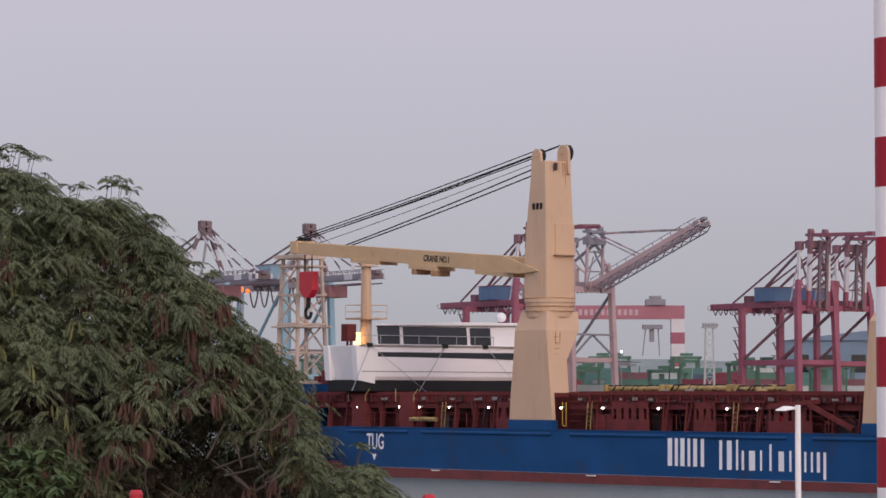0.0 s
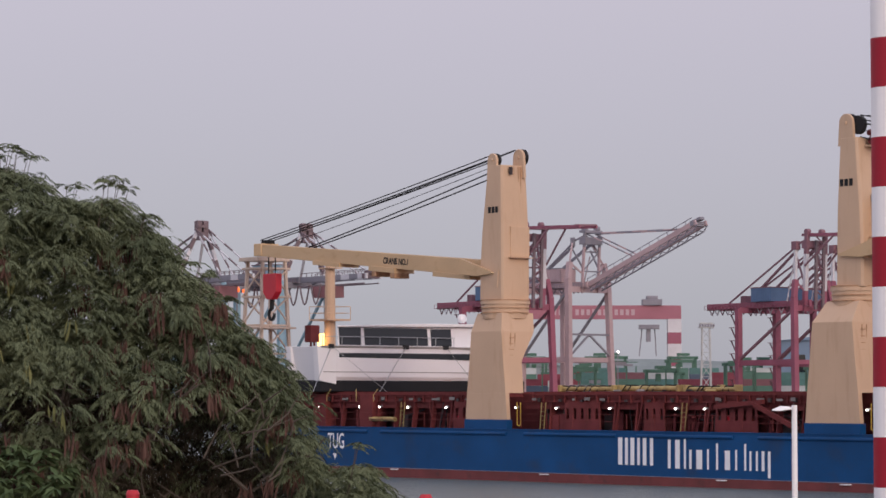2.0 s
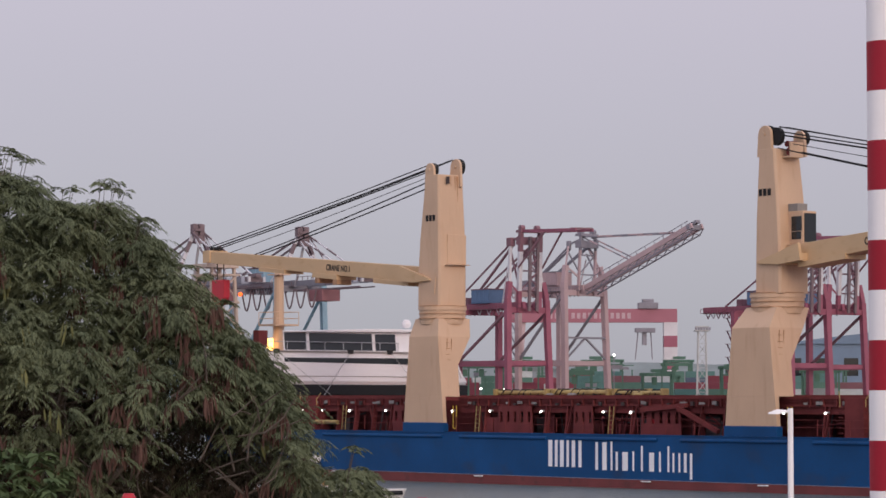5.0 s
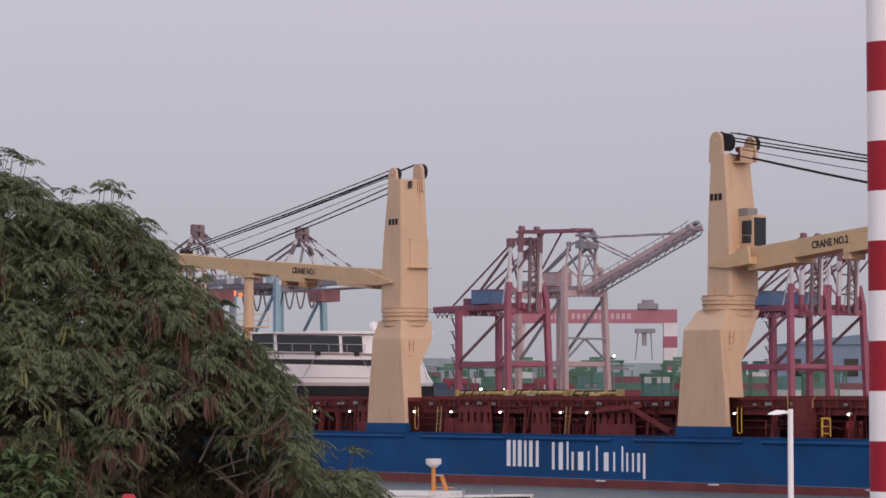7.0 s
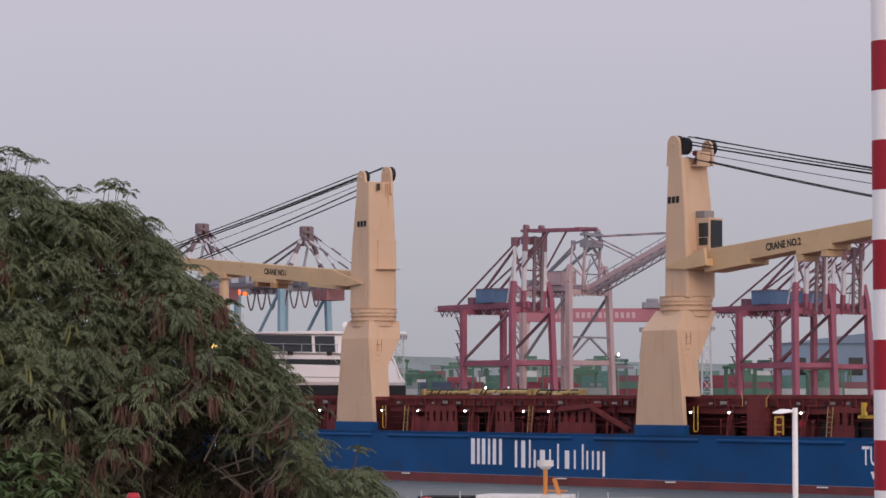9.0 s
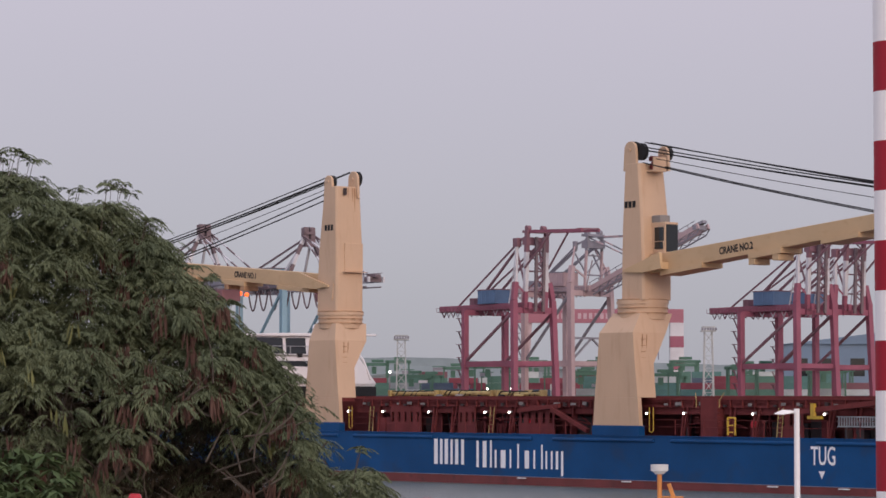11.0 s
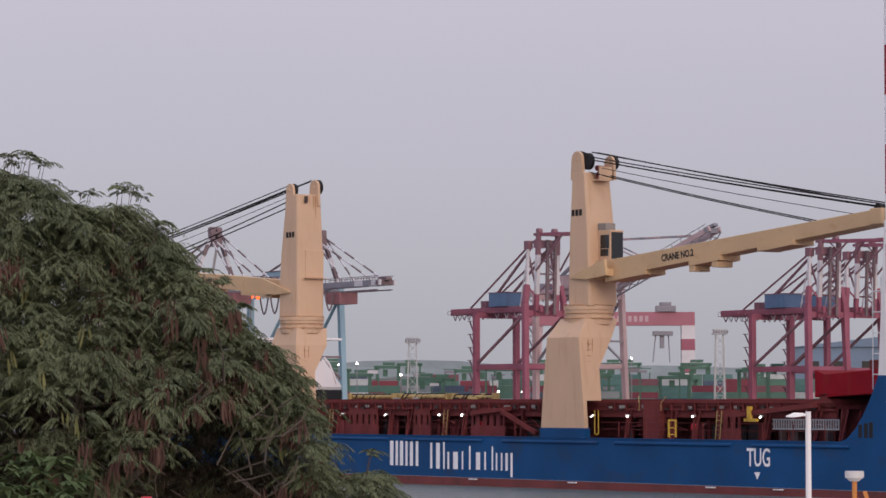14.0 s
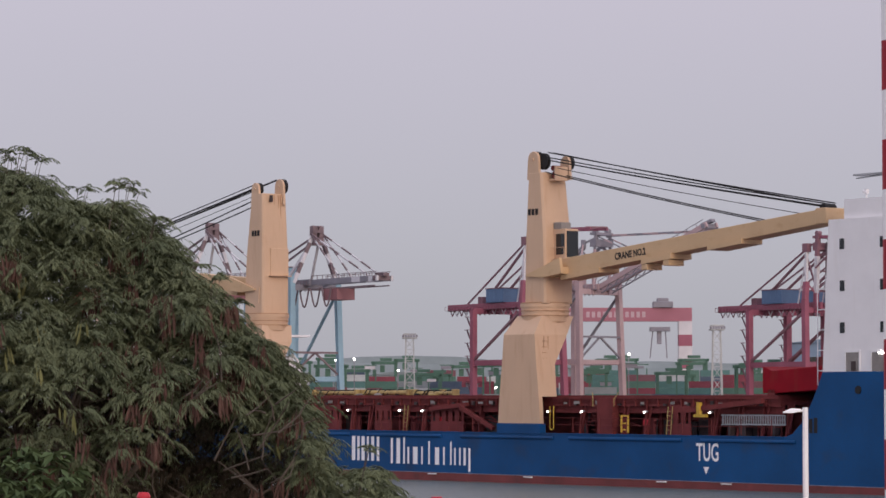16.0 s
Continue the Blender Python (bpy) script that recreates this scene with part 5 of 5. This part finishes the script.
# ---- feathery-leaved tree on the bank ----
def leaf_material(name, a, b):
    m = bpy.data.materials.new(name)
    m.use_nodes = True
    n, l = m.node_tree.nodes, m.node_tree.links
    bs = n["Principled BSDF"]
    geo = n.new("ShaderNodeNewGeometry")
    ramp = n.new("ShaderNodeValToRGB")
    ramp.color_ramp.elements[0].color, ramp.color_ramp.elements[1].color = (*a, 1), (*b, 1)
    co = n.new("ShaderNodeTexCoord")
    tn = n.new("ShaderNodeTexNoise")
    tn.inputs["Scale"].default_value, tn.inputs["Detail"].default_value = 2.3, 4
    l.new(co.outputs["Object"], tn.inputs["Vector"])
    mx = n.new("ShaderNodeMath")
    mx.operation = "MULTIPLY_ADD"
    mx.inputs[1].default_value = 0.3
    l.new(geo.outputs["Random Per Island"], mx.inputs[0])
    mp = n.new("ShaderNodeMapRange")
    mp.inputs["From Min"].default_value, mp.inputs["From Max"].default_value = 0.35, 0.7
    mp.inputs["To Max"].default_value = 0.7
    l.new(tn.outputs["Fac"], mp.inputs["Value"])
    l.new(mp.outputs[0], mx.inputs[2])
    l.new(mx.outputs[0], ramp.inputs[0])
    l.new(ramp.outputs[0], bs.inputs["Base Color"])
    bs.inputs["Roughness"].default_value = 0.85
    bs.inputs["Specular IOR Level"].default_value = 0.2
    return m


LEAF = leaf_material("feathery_green_leaf", (0.080, 0.100, 0.057), (0.176, 0.202, 0.114))
# darker brown leaf colour: the shade deep in the crown is painted in
SHADE_LEAF = leaf_material("shade_brown_inner_leaf", (0.042, 0.036, 0.026), (0.090, 0.070, 0.050))
BROAD_LEAF = leaf_material("broad_green_leaf", (0.055, 0.088, 0.040), (0.115, 0.160, 0.074))
POD_BROWN = leaf_material("dry_red_brown_pod", (0.070, 0.036, 0.030), (0.145, 0.082, 0.066))
POD_GREEN = leaf_material("yellow_green_pod", (0.105, 0.115, 0.045), (0.20, 0.20, 0.085))
BARK = paint("grey_brown_bark", (0.10, 0.08, 0.065), 0.9, vary=0.3, scale=3, grain=30, bump=0.01)
tree = thing("acacia_tree", "bushy feathery-leaved tree with hanging brown and green seed pods", "tree")
random.seed(12)
TY = 17.5


def crown_top(x):
    """Height of the crown's outline over the bank."""
    pts = ((-6.0, 6.9), (-3.6, 7.2), (-2.9, 7.08), (-2.66, 7.0), (-2.48, 6.97), (-2.41, 6.79), (-2.26, 6.82), (-1.96, 6.82), (-1.89, 6.7), (-1.72, 6.57), (-1.64, 6.44),
           (-1.52, 6.33), (-1.22, 6.06), (-1.09, 5.93), (-0.99, 5.71), (-0.88, 5.5), (-0.83, 5.3), (-0.78, 5.12), (-0.72, 5.02), (-0.66, 5.2), (-0.56, 5.27), (-0.47, 5.22), (-0.40, 5.08), (-0.35, 4.88), (-0.32, 4.2))
    for (x0, z0), (x1, z1) in zip(pts, pts[1:]):
        if x0 <= x <= x1:
            return z0 + (z1 - z0) * (x - x0) / (x1 - x0) - 0.13
    return 0


leaves, shade_leaves, broad, pods_b, pods_g, twigs = (Shape() for k in range(6))
DOWN = Vector((0, 0, -1))


def blade(shape, p, d, length, width, sag):
    """A narrow pointed leaf, bent over along its length."""
    side = d.cross(Vector((random.uniform(-0.5, 0.5), random.uniform(-0.5, 0.5), 1)))
    side = side.normalized() * width / 2
    m = p + d * length * 0.5
    e = m + (d + DOWN * sag).normalized() * length * 0.5
    shape.add([p, m - side, m + side, e], [(0, 1, 3, 2)])


def frond(base, out, length, shape=None):
    """A twice-feathered leaf: a drooping rib with pairs of soft feathers."""
    d = Vector(out).normalized()
    side = d.cross(Vector((0, 0, 1)))
    side = side.normalized() if side.length > 0.05 else Vector((1, 0, 0))
    n = 9
    shape = shape or leaves
    p = Vector(base)
    for i in range(n):
        d2 = (d + DOWN * (1.25 * i / n)).normalized()
        p = p + d2 * length / n
        for sg in (-1, 1):
            f = (side * sg * random.uniform(0.45, 0.75) + d2 * 0.8 + DOWN * random.uniform(0.0, 0.5)).normalized()
            blade(shape, p, f, length * random.uniform(0.24, 0.46) * (1.1 - 0.05 * i), random.uniform(0.0055, 0.0095), random.uniform(0.2, 1.2))
    blade(shape, p, d2, length * 0.35, 0.008, 0.5)


def pod(base, length, shape):
    p = Vector(base)
    q = p + Vector((random.uniform(-0.28, 0.28), random.uniform(-0.25, 0.25), -1)).normalized() * length
    w = Vector((random.uniform(-1, 1), random.uniform(-0.4, 0.4), 0)).normalized() * random.uniform(0.0045, 0.0075)
    m, k = p.lerp(q, 0.45), p.lerp(q, 0.8)
    shape.add([p, m - w, k - w * 0.8, q, k + w * 0.8, m + w], [(0, 1, 2, 3, 4, 5)])


def spray(c, size, lean, shape=None):
    """A twig end with fronds that spread from it and hang over."""
    lean = Vector(lean)
    for i in range(random.randint(4, 6)):
        t = random.uniform(0, 6.28)
        out = Vector((math.cos(t), math.sin(t) * 0.9, random.uniform(-0.25, 0.55))) + lean * 0.9
        frond(c, out, size * random.uniform(0.7, 1.3), shape)


def clump(c, r, n, size):
    """A bough's end: sprays over its upper and outer side, hollow and dark underneath."""
    c = Vector(c)
    for i in range(n):
        t, u = random.uniform(0, 6.28), random.uniform(-0.35, 1.0)
        k = math.sqrt(max(0.0, 1 - u * u))
        d = Vector((math.cos(t) * k * 1.15, -abs(math.sin(t) * k) if random.random() < 0.75 else math.sin(t) * k, u * 0.8))
        spray(c + d * r * random.uniform(0.6, 1.0), size * random.uniform(0.8, 1.2), d)


# boughs over the whole face of the crown, kept apart so that dark hollows stay between them
BOUGHS = []
for i in range(9000):
    x, z = random.uniform(-3.5, -0.34), random.uniform(4.2, 6.9)
    under = crown_top(x) - z
    if under < 0.16 or (x > -0.74 and under < 0.1):
        continue
    y = TY - min(0.9, 0.75 * math.sqrt(under)) + 0.35 * noise.noise((x * 1.3, z * 1.3, 4)) + random.uniform(0, 0.35)
    if all((x - b[0]) ** 2 + (z - b[2]) ** 2 > (0.150 + 0.05 * noise.noise((x * 2, z * 2, 9)) + 0.03 * (z < 5.5)) ** 2 for b in BOUGHS):
        BOUGHS.append((x, y, z))
for x, y, z in BOUGHS:
    hollow = noise.noise((x * 1.5, z * 2.3, 7)) + 0.25 * (z - 5.75)
    if hollow < -0.22 and crown_top(x) - z > 0.35:
        continue
    clump((x, y, z), random.uniform(0.13, 0.22), random.randint(11, 15), random.uniform(0.105, 0.155))
    brown = noise.noise((x * 1.5, z * 1.5, 20)) + 0.28 * (5.75 - z)
    if brown > random.uniform(-0.55, 0.12):
        for g in range(random.randint(2, 4)):
            b = Vector((x + random.gauss(0, 0.07), y - 0.16 + random.gauss(0, 0.06), z + random.uniform(-0.05, 0.12)))
            for k in range(random.randint(9, 18)):
                pod(b + Vector((random.gauss(0, 0.022), random.gauss(0, 0.03), random.uniform(-0.03, 0.02))), random.uniform(0.09, 0.16), pods_b)
    elif random.random() < 0.45:
        b = Vector((x + random.gauss(0, 0.07), y - 0.16 + random.gauss(0, 0.06), z + random.uniform(-0.02, 0.14)))
        for k in range(random.randint(4, 10)):
            pod(b + Vector((random.gauss(0, 0.022), random.gauss(0, 0.03), random.uniform(-0.03, 0.02))), random.uniform(0.08, 0.14), pods_g)
# edge of the crown: smaller sprays that break the outline
for i in range(620):
    x = random.uniform(-2.95, -0.38)
    z = crown_top(x) - abs(random.gauss(0, 0.10)) + 0.05 * noise.noise((x * 11, 0, 5))
    spray((x, TY + random.uniform(-0.3, 0.6), z - 0.03), random.uniform(0.09, 0.14), (0.35, -0.2, 0.25))
# inner foliage, mostly in dark brown that paints in the crown's inner shade
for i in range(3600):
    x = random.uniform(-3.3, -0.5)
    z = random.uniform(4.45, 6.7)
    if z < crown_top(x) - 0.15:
        spray((x, TY + random.uniform(0.2, 1.8), z), random.uniform(0.15, 0.22), (0, -0.3, 0.1), shade_leaves if i % 5 and z < min(crown_top(x) - 0.4, 5.6) else None)
# shoots that stand clear of the outline
for x, rise in ((-2.64, 0.03), (-2.58, 0.05), (-2.52, 0.04), (-2.22, 0.0), (-2.0, 0.03), (-1.95, 0.05), (-1.8, 0.02), (-1.55, 0.03), (-1.45, 0.04), (-1.3, 0.03), (-0.93, 0.04), (-0.86, 0.03), (-0.55, 0.04)):
    z = crown_top(x) + 0.04
    for k in range(3):
        tip = Vector((x + random.uniform(-0.02, 0.05), TY + random.uniform(-0.3, 0.2), z + rise * random.uniform(0.3, 1.1)))
        twigs.tube((x - 0.03, tip.y, z - 0.25), tip, 0.0025, 0.0015, n=4)
        spray(tip, random.uniform(0.06, 0.10), (0.3, 0, 0.6))
# bare brown twigs low in the crown
for i in range(80):
    b = Vector((random.uniform(-2.6, -0.5), TY - random.uniform(0.3, 0.7), random.uniform(4.75, 5.6)))
    if b.z < crown_top(b.x) - 0.1:
        e = b + Vector((random.uniform(-0.25, 0.3), random.uniform(-0.15, 0.1), random.uniform(-0.02, 0.3)))
        m = b.lerp(e, 0.5) + Vector((random.uniform(-0.03, 0.03), 0, random.uniform(-0.03, 0.03)))
        twigs.tube(b, m, 0.006, 0.0045, n=4).tube(m, e, 0.0045, 0.002, n=4)
# larger leaves of the lowest bough on the near side
for i in range(120):
    c = Vector((random.uniform(-2.85, -2.12), TY - 1.0 + random.uniform(-0.2, 0.2), random.uniform(4.75, 5.22)))
    if c.z > 5.32 - 0.5 * (c.x + 2.7) ** 2:
        continue
    for k in range(6):
        t = random.uniform(0, 6.28)
        blade(broad, c, Vector((math.cos(t), math.sin(t) * 0.6, random.uniform(-0.5, 0.3))).normalized(), random.uniform(0.08, 0.13), random.uniform(0.03, 0.045), random.uniform(0.3, 1.0))
tagged(part("inner_leaf", shade_leaves, SHADE_LEAF, tree, "dark brown inner leaves, the crown's shade in their colour"), kind="stuff")
tagged(part("broad_leaf", broad, BROAD_LEAF, tree, "broader mid-green leaves"), kind="stuff")
crown = tagged(part("crown", leaves, LEAF, tree, "feathery dark green foliage"), kind="stuff")
tagged(part("dry_pod", pods_b, POD_BROWN, tree, "hanging red-brown seed pods"), kind="stuff")
tagged(part("green_pod", pods_g, POD_GREEN, tree, "hanging yellow-green seed pods"), kind="stuff")
limbs = Shape()
root = Vector((-2.6, TY + 0.3, 3.0))
limbs.tube(root, root + Vector((0.05, 0, 1.3)), 0.13, 0.10, n=10)
part("trunk", limbs, BARK, tree, smooth=True)
fork = root + Vector((0.05, 0, 1.25))
for i in range(26):
    x = random.uniform(-3.8, -0.5)
    z = random.uniform(4.2, max(crown_top(x) - 0.3, 4.3))
    e = Vector((x, TY + random.uniform(0.0, 0.9), z))
    m = fork.lerp(e, 0.5) + Vector((0, random.uniform(-0.2, 0.2), random.uniform(-0.1, 0.25)))
    limb = Shape().tube(fork, m, 0.04, 0.02, n=6).tube(m, e, 0.02, 0.006, n=5)
    for k in range(3):
        q = m.lerp(e, random.random())
        limb.tube(q, q + Vector((random.uniform(-0.3, 0.3), random.uniform(-0.3, 0.3), random.uniform(-0.05, 0.35))), 0.01, 0.004, n=4)
    part("limb", limb, BARK, tree)
tagged(part("twig", twigs, BARK, tree), kind="stuff")


# ---- what moves ----
def motions():
    way = [(0, -19.02), (4, -9.47), (8, 0.01), (12, 9.45), (16, 18.82)]
    for ob in [ship] + CARGO:
        walk(ob, [(t, pose(3.159 - 0.6027 * g, 215.0 + 0.798 * g, 0, 0, -0.17, HEADING)) for t, g in way])
    walk(boat, [(t, pose(x, y, 0, 0, 0, rz)) for t, x, y, rz in ((0, -18.5, 150, -12), (4, -8.6, 137, -14), (7, -0.4, 125, -14), (9, 3.9, 118.5, -15), (12.5, 10.85, 107, -12), (14.5, 14.85, 104, -8), (16, 17.9, 102.5, -8))])


motions()
